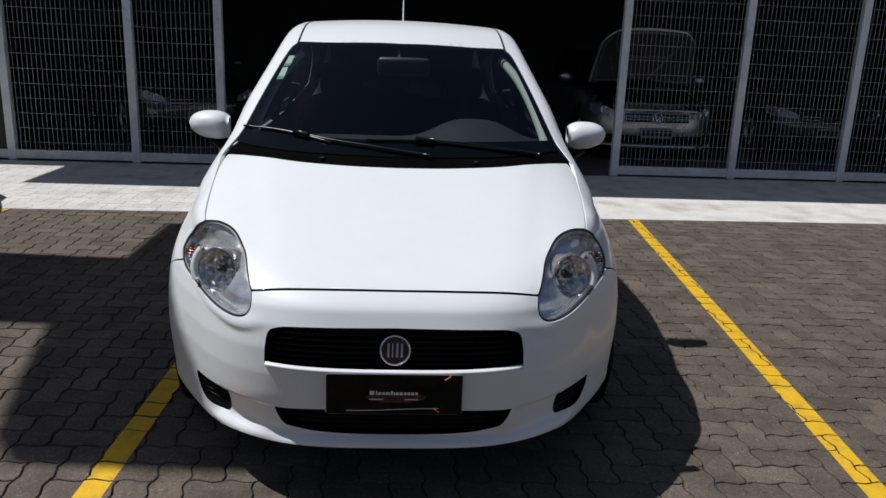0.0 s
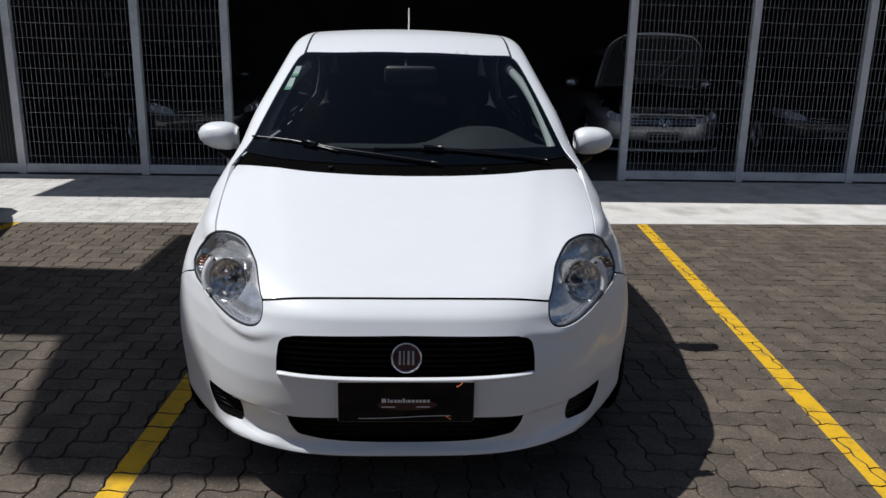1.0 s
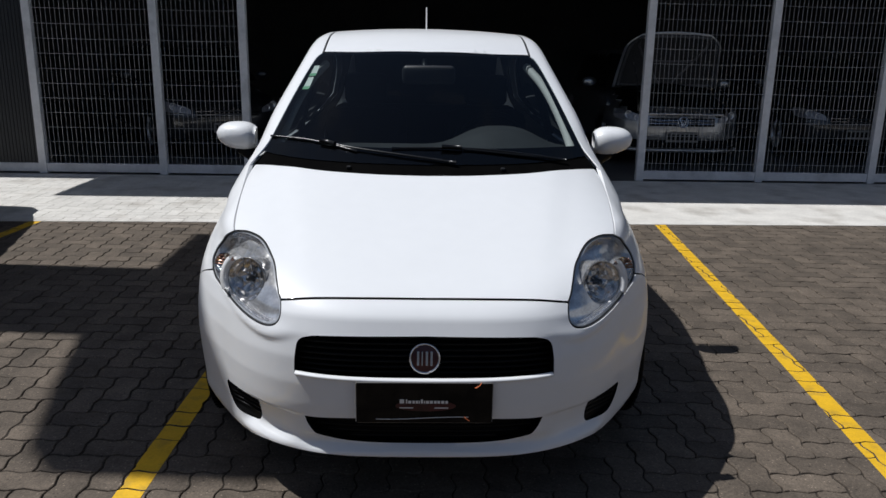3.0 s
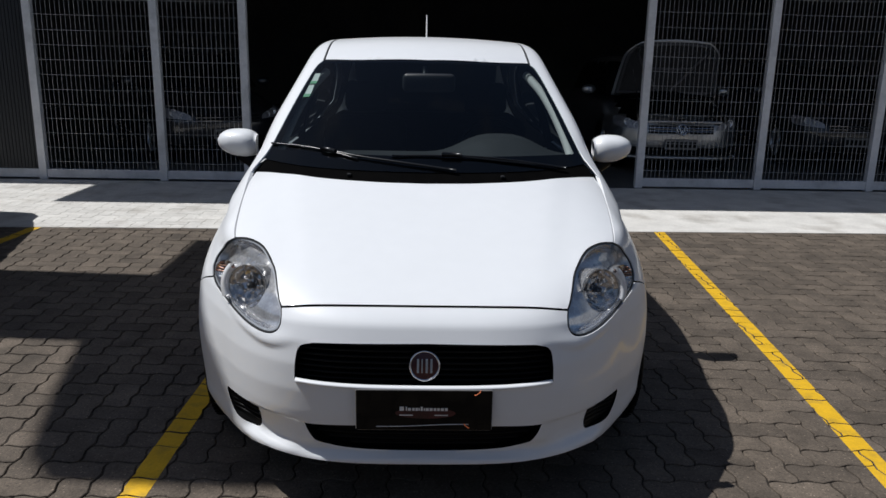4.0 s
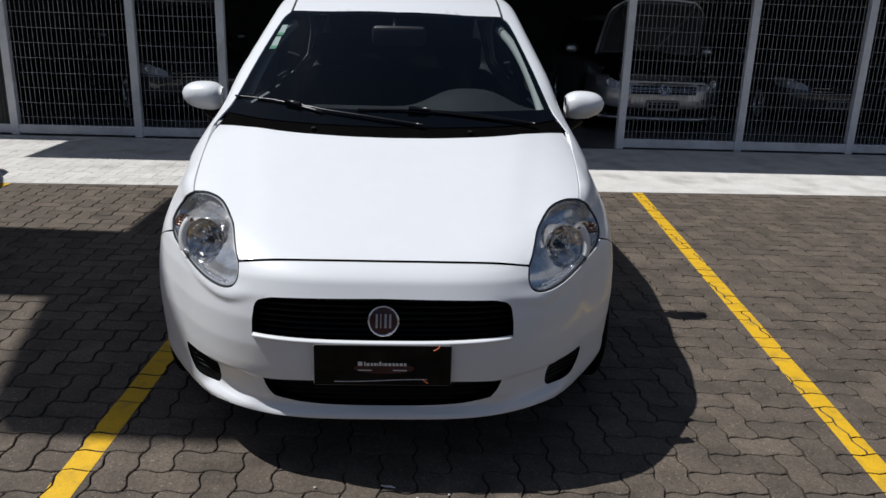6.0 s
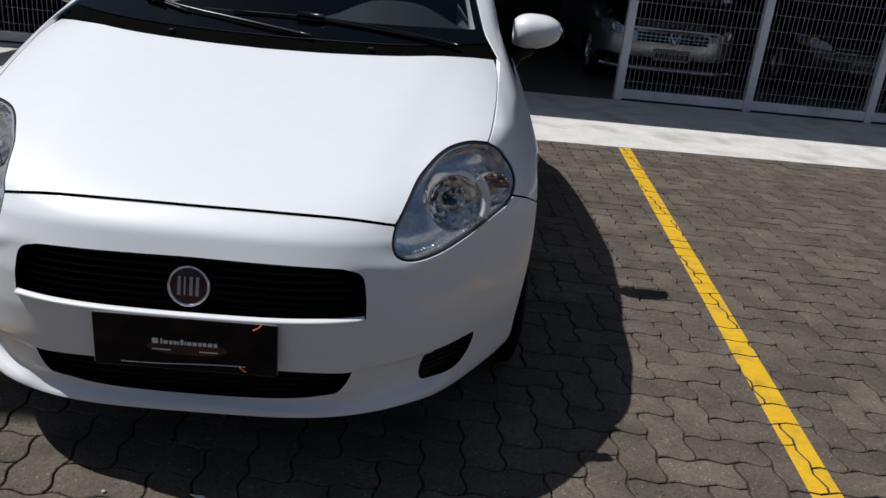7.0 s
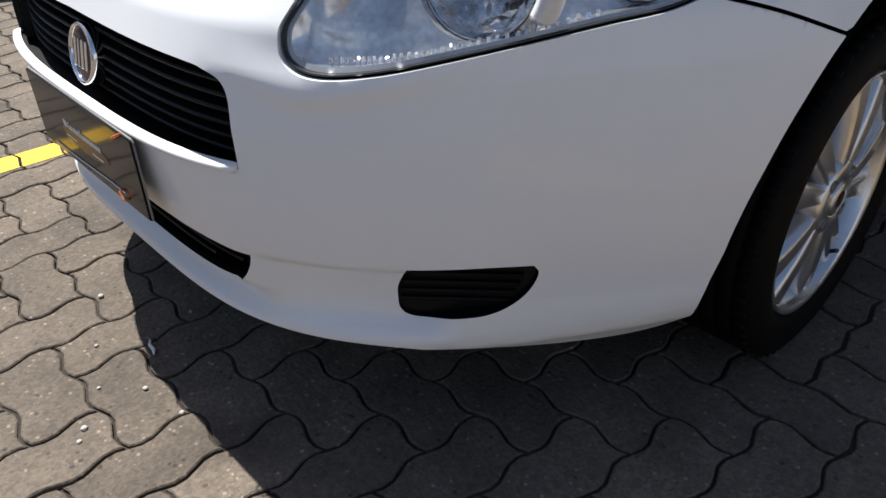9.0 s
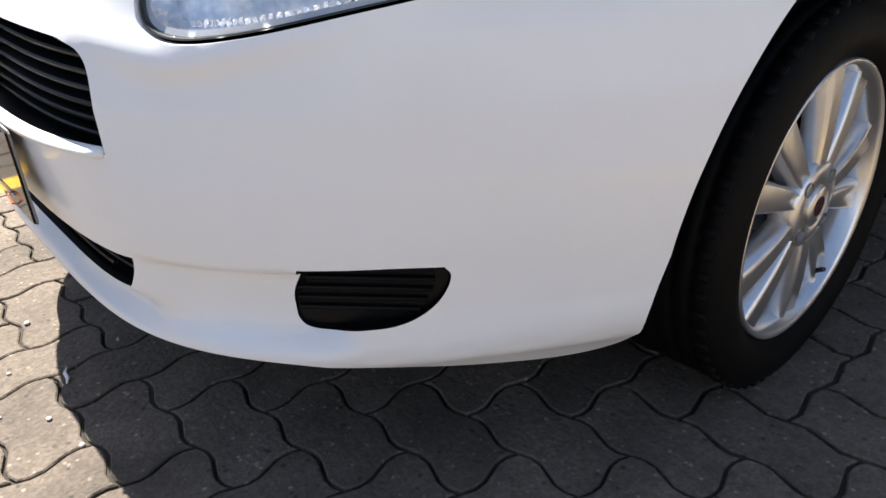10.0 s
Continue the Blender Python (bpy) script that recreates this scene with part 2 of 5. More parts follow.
def lathe(bm, profile, m, steps=48):
    """Turns a profile of (radius, height) round the local z axis of m."""
    rings = []
    for r, h in profile:
        rings.append([bm.verts.new(m @ Vector((r * math.cos(a), r * math.sin(a), h))) for a in (2 * math.pi * k / steps for k in range(steps))])
    for a, b in zip(rings, rings[1:]):
        for k in range(steps):
            bm.faces.new((a[k], a[(k + 1) % steps], b[(k + 1) % steps], b[k]))
    return bm


def smooth_line(pts, n=6):
    """Catmull-Rom through the points, open; the first and last are kept."""
    p = [np.array(q, float) for q in pts]
    p = [2 * p[0] - p[1]] + p + [2 * p[-1] - p[-2]]
    out = []
    for a, b, c, d in zip(p, p[1:], p[2:], p[3:]):
        for k in range(n):
            t = k / n
            out.append(0.5 * (2 * b + (c - a) * t + (2 * a - 5 * b + 4 * c - d) * t * t + (3 * b - a - 3 * c + d) * t ** 3))
    out.append(p[-2])
    return out


def joined_lines(*lines):
    """One closed outline out of lines that meet end to end; each is a list of points, smoothed apart so that corners stay."""
    out = []
    for l in lines:
        out += (smooth_line(l) if len(l) > 2 else [np.array(q, float) for q in l])[:-1]
    return out


def inside(pts, poly):
    pts, poly = np.asarray(pts), np.asarray(poly)
    x, y, hit = pts[:, 0], pts[:, 1], np.zeros(len(pts), bool)
    for (ax, ay), (bx, by) in zip(poly, np.roll(poly, -1, 0)):
        cross = (ay > y) != (by > y)
        hit ^= cross & (x < (bx - ax) * (y - ay) / (by - ay + 1e-30) + ax)
    return hit


def resample(poly, step):
    out = []
    for a, b in zip(poly, np.roll(poly, -1, 0)):
        n = max(1, int(np.hypot(*(b - a)) / step + 0.5))
        out += [a + (b - a) * k / n for k in range(n)]
    return np.array(out)


def shrink(poly, d):
    """Moves a closed outline inwards by d."""
    e = np.roll(poly, -1, 0) - poly
    area = np.sum(poly[:, 0] * np.roll(poly[:, 1], -1) - np.roll(poly[:, 0], -1) * poly[:, 1])
    nrm = np.stack([-e[:, 1], e[:, 0]], 1) / (np.hypot(*e.T)[:, None] + 1e-12) * (1 if area > 0 else -1)
    both = nrm + np.roll(nrm, 1, 0)
    both /= np.maximum((both ** 2).sum(1), 0.7)[:, None] / 2
    return poly + both * d


def fill(outline, holes, step):
    """A dense triangle net over a flat outline with holes. Returns points, triangles and the border loops."""
    loops = [resample(np.asarray(l), step) for l in (outline, *holes)]
    lo, hi = loops[0].min(0), loops[0].max(0)
    gx, gy = np.meshgrid(np.arange(lo[0], hi[0], step), np.arange(lo[1], hi[1], step * 0.87))
    gx = gx + (np.arange(len(gx)) % 2)[:, None] * step / 2
    grid = np.stack([gx.ravel(), gy.ravel()], 1)
    ok = inside(grid, loops[0])
    for h in loops[1:]:
        ok &= ~inside(grid, h)
    grid = grid[ok]
    border = np.concatenate(loops)
    keep = np.ones(len(grid), bool)
    for k in range(0, len(grid), 400):
        keep[k:k + 400] = (np.abs(grid[k:k + 400, None] - border[None]) ** 2).sum(-1).min(1) > (0.55 * step) ** 2
    pts = np.concatenate([border, grid[keep]])
    edges, at, rings = [], 0, []
    for l in loops:
        n = len(l)
        edges += [(at + k, at + (k + 1) % n) for k in range(n)]
        rings.append(list(range(at, at + n)))
        at += n
    v, _, f, *_ = delaunay_2d_cdt([Vector(p) for p in pts], edges, [], 0, 1e-9)
    v = np.array([tuple(p) for p in v])
    f = np.array([t for t in f if len(t) == 3])
    c = v[f].mean(1)
    ok = inside(c, loops[0])
    for h in loops[1:]:
        ok &= ~inside(c, h)
    return v, f[ok], rings


def smax(k, *fs):
    out = fs[0]
    for f in fs[1:]:
        h = np.clip(0.5 + 0.5 * (f - out) / k, 0, 1)
        out = out * (1 - h) + f * h + k * h * (1 - h)
    return out


def step01(x, a, b):
    t = np.clip((x - a) / (b - a), 0, 1)
    return t * t * (3 - 2 * t)


class Shell:
    """A closed smooth form, given by a function that is negative inside; points on it are found along rays from a centre or across from the middle plane."""

    def __init__(self, form, centre=None):
        self.form, self.up = form, centre == "up"
        self.centre = None if centre is None or self.up else np.array(centre, float)

    def flat(self, p):
        p = np.atleast_2d(np.array(p, float))
        if self.centre is None:
            return p[:, :2] if self.up else p[:, 1:]
        d = p - self.centre
        return np.stack([np.arctan2(d[:, 0], -d[:, 1]), np.arctan2(d[:, 2], np.hypot(d[:, 0], d[:, 1]))], 1)

    def place(self, q, depth=0.0):
        q = np.asarray(q, float)
        if self.up:
            o = np.concatenate([q, np.full((len(q), 1), 1.0)], 1)
            d = np.tile([0, 0, 1.0], (len(q), 1))
        elif self.centre is None:
            o = np.concatenate([np.zeros((len(q), 1)), q], 1)
            d = np.tile([1.0, 0, 0], (len(q), 1))
        else:
            o = np.tile(self.centre, (len(q), 1))
            d = np.stack([np.sin(q[:, 0]) * np.cos(q[:, 1]), -np.cos(q[:, 0]) * np.cos(q[:, 1]), np.sin(q[:, 1])], 1)
        lo, hi = np.zeros(len(q)), np.full(len(q), 3.2)
        for _ in range(34):
            mid = (lo + hi) / 2
            out = self.form(o + d * mid[:, None]) > 0
            hi, lo = np.where(out, mid, hi), np.where(out, lo, mid)
        return o + d * (lo - depth)[:, None]


def panel(name, shell, outline, holes, mat, parent, step=0.02, gap=0.0, depth=0.0, rim=0.012, mirror=False, label="", grow=None, edge_mat=None):
    """A curved panel of a shell, bounded by an outline (3D points near the form) with holes, with turned-in edges. gap: joint left round it, in flat units."""
    o = shrink(resample(shell.flat(outline), step * 0.6), gap)
    v, f, rings = fill(o, [shrink(resample(shell.flat(h), step * 0.6), -gap) for h in holes], step)
    p = shell.place(v, depth)
    if grow is not None:
        p = grow(p)
    back = shell.place(v, depth + rim)
    bm = bmesh.new()
    top = [bm.verts.new(q) for q in p]
    a, b, c = p[f[:, 0]], p[f[:, 1]], p[f[:, 2]]
    out = np.einsum("ij,ij->i", np.cross(b - a, c - a), (a + b + c) / 3 - (shell.centre if shell.centre is not None else (a + b + c) / 3 * ([1, 1, 0] if shell.up else [0, 1, 1]))) > 0
    for t, ok in zip(f, out):
        bm.faces.new([top[k] for k in (t if ok else t[::-1])])
    if rim:
        for n, r in enumerate(rings):
            r1, r2 = [bm.verts.new(p[k]) for k in r], [bm.verts.new(back[k]) for k in r]
            for k in range(len(r)):
                j = (k + 1) % len(r)
                bm.faces.new((r1[k], r1[j], r2[j], r2[k])).material_index = 1 if edge_mat and (n or not holes) else 0
    if mirror:
        bmesh.ops.scale(bm, vec=(-1, 1, 1), verts=bm.verts)
        bmesh.ops.reverse_faces(bm, faces=bm.faces)
    ob = part(name, bm, mat, parent, label, smooth=True)
    if edge_mat:
        ob.data.materials.append(edge_mat)
    return ob
# ---- the white hatchback's form ----
def nose_profile(z):
    """How far the front's middle stands at each height: lip, mouth, bumper, nose."""
    return np.interp(z, (0.15, 0.195, 0.211, 0.224, 0.232, 0.243, 0.264, 0.284, 0.34, 0.38, 0.45, 0.53, 0.60, 0.65, 0.70, 0.76),
                     (0.08, 0.018, -0.007, -0.013, -0.005, 0.014, 0.008, -0.014, -0.022, -0.029, -0.036, -0.034, -0.020, 0.002, 0.045, 0.12))


def nose_plan(a):
    """How the front sweeps back to each side."""
    return 1.42 * abs(a) ** 3.73


def body_form(p):
    a, y, z = np.abs(p[:, 0]), p[:, 1], p[:, 2]
    h = np.where(y < 0.8, 0.672 + 0.41 * y - 0.03 * y * y, 0.9808 + 0.362 * (y - 0.8) / (1 + 3.2 * np.maximum(y - 0.8, 0)))
    h = np.where(y > 2.6, h + 0.01 * (y - 2.6), h)
    h = np.maximum(h, 0.56)
    w = 0.868 - 0.10 * np.clip(y - 3.0, 0, 1) ** 2 - 0.02 * np.clip((0.36 - z) / 0.2, 0, 1) ** 2
    w = w - 0.02 * step01(y, 1.0, 1.45) + 0.022 * step01(y, 2.35, 2.95)
    w = w - 0.03 * step01(y, 0.95, 1.22) * (1 - step01(z, 0.42, 0.76))
    w = w + 0.004 * np.exp(-((np.hypot(y - 0.84, z - 0.288) - 0.40) / 0.08) ** 2)
    side = (((a / w) ** 4 + (np.maximum(z - 0.43, 0) / (h - 0.43)) ** 4) ** 0.25 - 1) * 0.5
    shoulder = (a - 0.713) * 0.865 + (z - 0.836 - 0.275 * (y - 0.57)) * 0.50
    side = smax(0.028, side, shoulder)
    scoop = 0.033 * step01(a, 0.33, 0.47) * (1 - step01(a, 0.535, 0.60)) * step01(z, 0.226, 0.260) * (1 - step01(z, 0.333, 0.350))
    d = z - 0.576 - 0.45 * (np.hypot(a - 0.465, 0.07) - 0.07)
    bulge = 0.011 * step01(d, -0.014, 0.006) * (1 - step01(d, 0.006, 0.050)) * step01(a, 0.36, 0.50) * (1 - step01(a, 0.48, 0.70))
    corner = 0.112 * step01(a, 0.64, 0.87) * step01(z, 0.13, 0.26) * (1 - 0.6 * step01(z, 0.42, 0.74))
    shelf = np.interp(z, (0.226, 0.243, 0.264, 0.284), (0.0, 0.029, 0.023, 0.0)) * step01(a, 0.31, 0.42)
    front = (nose_profile(z) - shelf + nose_plan(a) + scoop - bulge - corner - y) / np.sqrt(1 + (5.3 * a ** 2.73) ** 2)
    rear = (y - (3.97 - 0.55 * a ** 4 - 0.10 * np.clip(z - 0.75, 0, 1))) * 0.9
    return smax(0.045, side, front, rear)


def cabin_form(p):
    a, y, z = np.abs(p[:, 0]), p[:, 1], p[:, 2]
    side = (a - (0.742 - 0.03 * (1 - step01(y, 1.0, 1.4)) - 0.36 * (z - 0.95) - 0.05 * np.clip(y - 2.6, 0, 2) ** 2)) * 0.94
    roof = z - (1.512 - np.where(y < 2.3, 0.17, 0.05) * (y - 2.3) ** 2 - 0.09 * a * a)
    screen = (z - 0.95 - 0.506 * (y - 0.76 - 0.36 * a * a)) * 0.89
    back = (y - 3.9 + 0.9 * (z - 1.0) + 0.3 * a * a) * 0.75
    return smax(0.05, side, roof, screen, back)


def whole_form(p):
    """Body and cabin in one, with a fillet where they meet."""
    return -smax(0.05, -body_form(p), -smax(0.03, cabin_form(p), 0.86 - p[:, 2]))


FRONT = Shell(body_form, (0, 1.3, 0.5))
SIDE = Shell(whole_form)
FENDER = Shell(whole_form, (0, 1.3, 0.5))
PILLAR = Shell(whole_form, (0, 2.1, 0.93))
CABIN = Shell(cabin_form, (0, 2.1, 0.93))
ABOVE = Shell(cabin_form, "up")
BACK = Shell(lambda p: body_form(p * [1, -1, 1] + [0, 5.2, 0]), (0, 2.6, 0.55))

# lines that neighbouring panels share, right-hand side
TIP, LAMP_TOP, LAMP_OUT, ARCH_SEAM = (0.432, 0.088, 0.678), (0.641, 0.443, 0.803), (0.722, 0.440, 0.668), (0.820, 0.613, 0.603)
NOSE_EDGE = [(0, 0.060, 0.693), (0.156, 0.061, 0.693), (0.323, 0.068, 0.690), TIP]
LAMP_INNER = [TIP, (0.454, 0.152, 0.717), (0.478, 0.240, 0.757), (0.530, 0.348, 0.795), (0.588, 0.410, 0.808), LAMP_TOP]
LAMP_OUTER = [LAMP_TOP, (0.692, 0.483, 0.768), (0.720, 0.498, 0.726), (0.728, 0.478, 0.692), LAMP_OUT]
LAMP_LOWER = [LAMP_OUT, (0.703, 0.388, 0.656), (0.670, 0.322, 0.648), (0.600, 0.200, 0.628), (0.530, 0.115, 0.610), (0.475, 0.068, 0.605), (0.444, 0.048, 0.618), (0.430, 0.058, 0.646), TIP]
LAMP_SEAM = [LAMP_OUT, (0.775, 0.520, 0.641), ARCH_SEAM]
HOOD_SIDE = [LAMP_TOP, (0.657, 0.570, 0.842), (0.670, 0.740, 0.892), (0.666, 0.955, 0.948)]
HOOD_REAR = [(0.666, 0.955, 0.948), (0.60, 0.880, 0.960), (0.409, 0.764, 0.961), (0.2, 0.725, 0.954), (0, 0.715, 0.952)]


def arch(y0, a0, a1, n=16):
    """Wheel arch line in the side's plane, from angle a0 to a1 (degrees from straight ahead, upwards)."""
    return [(0.786 + 0.042 * max(math.sin(radians(a)), 0), y0 - (0.354 if a < 90 else 0.318) * math.cos(radians(a)), 0.285 + 0.398 * math.sin(radians(a))) for a in np.linspace(a0, a1, n)]


ARCH_FRONT = arch(0.836, 52.4, 6)[::-1]
SILL = [ARCH_FRONT[0], (0.768, 0.480, 0.255), (0.750, 0.484, 0.205), (0.722, 0.470, 0.176), (0.684, 0.420, 0.168), (0.64, 0.30, 0.178), (0.585, 0.18, 0.198), (0.51, 0.083, 0.211), (0.39, 0.018, 0.213), (0.2, -0.003, 0.211), (0, -0.007, 0.210)]


STICKERS = [((-0.520, 1.594, 1.322), (-0.532, 1.514, 1.276)), ((-0.534, 1.506, 1.271), (-0.550, 1.413, 1.222))]


WINDOW_TIP = (0.758, 1.01, 0.866)
WINDOW_FRONT = [WINDOW_TIP, (0.735, 1.10, 0.945), (0.700, 1.27, 1.055), (0.667, 1.404, 1.15)]
PILLAR_SEAM = [HOOD_SIDE[-1], (0.700, 1.02, 0.965), WINDOW_FRONT[1]]


def flip(line):
    return [(-x, y, z) for x, y, z in line][::-1]


def car_bumper(car):
    edge = [(0, -0.02, 0.603), (0.28, -0.005, 0.598), (0.340, 0.005, 0.592), (0.368, 0.01, 0.578), (0.377, 0.007, 0.54), (0.381, 0.003, 0.484)]
    sill = [(0.381, 0.003, 0.484), (0.2, -0.025, 0.479), (0, -0.03, 0.477)]
    grille = joined_lines(edge, sill, flip(sill), flip(edge))
    mouth = mouth_outline()
    fog = fog_outline()
    half = [NOSE_EDGE, LAMP_LOWER[::-1], LAMP_SEAM, ARCH_FRONT[::-1], SILL]
    left = [flip(l) for l in half][::-1]
    return panel("front_bumper", FRONT, joined_lines(*half, *left), [grille, mouth, fog, flip(fog)], WHITE_PAINT, car, 0.0072, 0.0024, rim=0.010, edge_mat=BLACK_PLASTIC,
                 label="white bumper with grille opening and fog lamp pockets")


def mouth_outline():
    rim = [(0, -0.02, 0.347), (0.2, -0.01, 0.345), (0.352, 0.018, 0.338)]
    lip = [(0.352, 0.018, 0.338), (0.346, 0.013, 0.318), (0.331, 0.012, 0.296), (0.305, 0.014, 0.275), (0.27, 0.016, 0.2635), (0.19, 0.018, 0.257), (0.1, 0.018, 0.254), (0, 0.018, 0.253)]
    return joined_lines(rim, lip, flip(lip), flip(rim))


def fog_outline():
    return joined_lines([(0.548, 0.127, 0.350), (0.578, 0.161, 0.349), (0.616, 0.210, 0.347), (0.645, 0.254, 0.343)],
                        [(0.645, 0.254, 0.343), (0.647, 0.260, 0.334), (0.644, 0.257, 0.318), (0.636, 0.248, 0.299), (0.624, 0.232, 0.283), (0.609, 0.210, 0.273), (0.587, 0.185, 0.269), (0.552, 0.167, 0.260), (0.527, 0.148, 0.261), (0.517, 0.140, 0.271), (0.515, 0.139, 0.288), (0.519, 0.139, 0.313), (0.548, 0.127, 0.350)])


def car_body(car):
    car_bumper(car)
    hood = joined_lines(NOSE_EDGE, LAMP_INNER, HOOD_SIDE, HOOD_REAR, *[flip(l) for l in (HOOD_REAR, HOOD_SIDE, LAMP_INNER, NOSE_EDGE)])

    def crease(p):
        a = np.abs(p[:, 0])
        line = 0.36 + 0.20 * np.clip(p[:, 1], 0, 1)
        p = p.copy()
        p[:, 2] += 0.0045 * (1 - step01(a, line - 0.05, line + 0.05)) * step01(p[:, 1], 0.03, 0.3)
        return p

    # the bonnet's turned-in rim is black: the gap's shade as colour
    panel("bonnet", FRONT, hood, [], WHITE_PAINT, car, 0.015, 0.0030, rim=0.014, edge_mat=GASKET, grow=crease, label="white bonnet with soft creases")
    # black tube added under each side gap so that it reads as shade
    for s in (1, -1):
        bm = bmesh.new()
        tube(bm, [(s * x, y, z) for x, y, z in FRONT.place(FRONT.flat(smooth_line(HOOD_SIDE)), 0.019)], 0.012, 8)
        part("bonnet_seal", bm, GASKET, car, smooth=True)
    fender = joined_lines(LAMP_OUTER[::-1], HOOD_SIDE, PILLAR_SEAM, WINDOW_FRONT[1::-1], [WINDOW_TIP, (0.762, 1.08, 0.878), (0.765, 1.15, 0.887)],
                          [(0.765, 1.15, 0.887), (0.79, 1.225, 0.80), (0.815, 1.272, 0.62), (0.81, 1.285, 0.42), (0.78, 1.285, 0.255)],
                          [(0.78, 1.285, 0.255), (0.79, 1.155, 0.25)], arch(0.836, 185, 52.4), LAMP_SEAM[::-1])
    door_front = [(0, 1.155, 0.887), (0, 1.232, 0.80), (0, 1.280, 0.62), (0, 1.293, 0.42), (0, 1.293, 0.255)]
    door_rear = [(0, 2.95, 0.255), (0, 3.0, 0.55), (0, 3.12, 0.925)]
    doors = [("front_door", door_front, [door_front[-1], (0, 2.27, 0.255)], [(0, 2.27, 0.255), (0, 2.27, 0.925)], [(0, 2.27, 0.925), (0, 1.6, 0.920), (0, 1.3, 0.905), door_front[0]]),
             ("rear_door", [(0, 2.28, 0.925), (0, 2.28, 0.255)], [(0, 2.28, 0.255), door_rear[0]], door_rear, [door_rear[-1], (0, 2.28, 0.925)])]
    for mirror in (False, True):
        panel("front_fender", FENDER, fender, [], WHITE_PAINT, car, 0.012, 0.0022, rim=0.014, mirror=mirror)
        for name, *lines in doors:
            d = panel(name, SIDE, joined_lines(*lines), [], WHITE_PAINT, car, 0.035, 0.002, rim=0.02, mirror=mirror)
            s = -1 if mirror else 1
            y = 2.13 if name == "front_door" else 2.86
            bm = bmesh.new()
            tube(bm, smooth_line([(s * 0.785, y - 0.1, 0.82), (s * 0.826, y - 0.08, 0.825), (s * 0.826, y + 0.08, 0.83), (s * 0.785, y + 0.1, 0.83)]), 0.011)
            part("door_handle", bm, WHITE_PAINT, d, smooth=True)
        quarter = joined_lines([(0, 2.96, 0.255), (0, 3.01, 0.55), (0, 3.13, 0.925)], [(0, 3.13, 0.925), (0, 3.72, 0.93)], [(0, 3.72, 0.93), (0, 3.78, 0.6), (0, 3.72, 0.3), (0, 3.694, 0.29)],
                               [(0, y, z) for _, y, z in arch(3.34, 180, 0)], [(0, 2.986, 0.285), (0, 2.96, 0.255)])
        panel("rear_quarter", SIDE, quarter, [], WHITE_PAINT, car, 0.04, 0.002, rim=0.02, mirror=mirror)
    tail = joined_lines(*[[(x, 5.2 - y, z) for x, y, z in l] for l in ([(-0.60, 3.88, 0.98), (0, 3.9, 0.98), (0.60, 3.88, 0.98)], [(0.60, 3.88, 0.98), (0.74, 3.74, 0.7), (0.72, 3.76, 0.28)],
                                                                         [(0.72, 3.76, 0.28), (0, 3.95, 0.26), (-0.72, 3.76, 0.28)], [(-0.72, 3.76, 0.28), (-0.74, 3.74, 0.7), (-0.60, 3.88, 0.98)])])
    t = panel("tailgate", BACK, tail, [], WHITE_PAINT, car, 0.05, 0.002, rim=0.02)
    t.data.transform(Matrix.Translation((0, 5.2, 0)) @ Matrix.Diagonal((1, -1, 1, 1)))
    t.data.flip_normals()
    # plain dark inner structure: engine bay, floor pan, wheel arch liners
    bm = boxed(-0.50, 0.50, 0.30, 0.92, 0.22, 0.62)
    box(bm, -0.34, 0.34, 0.08, 0.30, 0.24, 0.62)
    box(bm, -0.56, 0.56, 0.92, 3.75, 0.19, 0.26)
    box(bm, -0.74, 0.74, 1.23, 2.94, 0.19, 0.262)
    box(bm, -0.79, 0.79, 1.22, 2.94, 0.262, 0.285)
    box(bm, -0.60, 0.60, 0.92, 1.24, 0.24, 0.80)
    box(bm, -0.74, 0.74, 1.20, 1.26, 0.20, 0.86)
    part("underbody", bm, DARK_CAVITY, car)
    for s in (1, -1):
        for y0 in (0.836, 3.34):
            bm = bmesh.new()
            turn = np.linspace(0.02, math.pi + 0.3, 22)
            rim = np.stack((np.zeros(22), y0 - 0.351 * np.cos(turn), 0.285 + 0.395 * np.sin(turn)), 1)
            # the liner ends just inside the body's skin
            reach = np.full(22, 0.60)
            for wide in np.arange(0.60, 0.87, 0.004):
                rim[:, 0] = wide
                reach = np.where(body_form(rim) < -0.003, wide, reach)
            rows = [[bm.verts.new((s * x, y, z)) for x, (y, z) in zip(edge, rim[:, 1:])] for edge in (np.minimum(reach, 0.852), np.full(22, 0.58))]
            for k in range(21):
                bm.faces.new((rows[0][k], rows[0][k + 1], rows[1][k + 1], rows[1][k]))
            bm.faces.new(rows[1])
            part("arch_liner", bm, DARK_CAVITY, car)


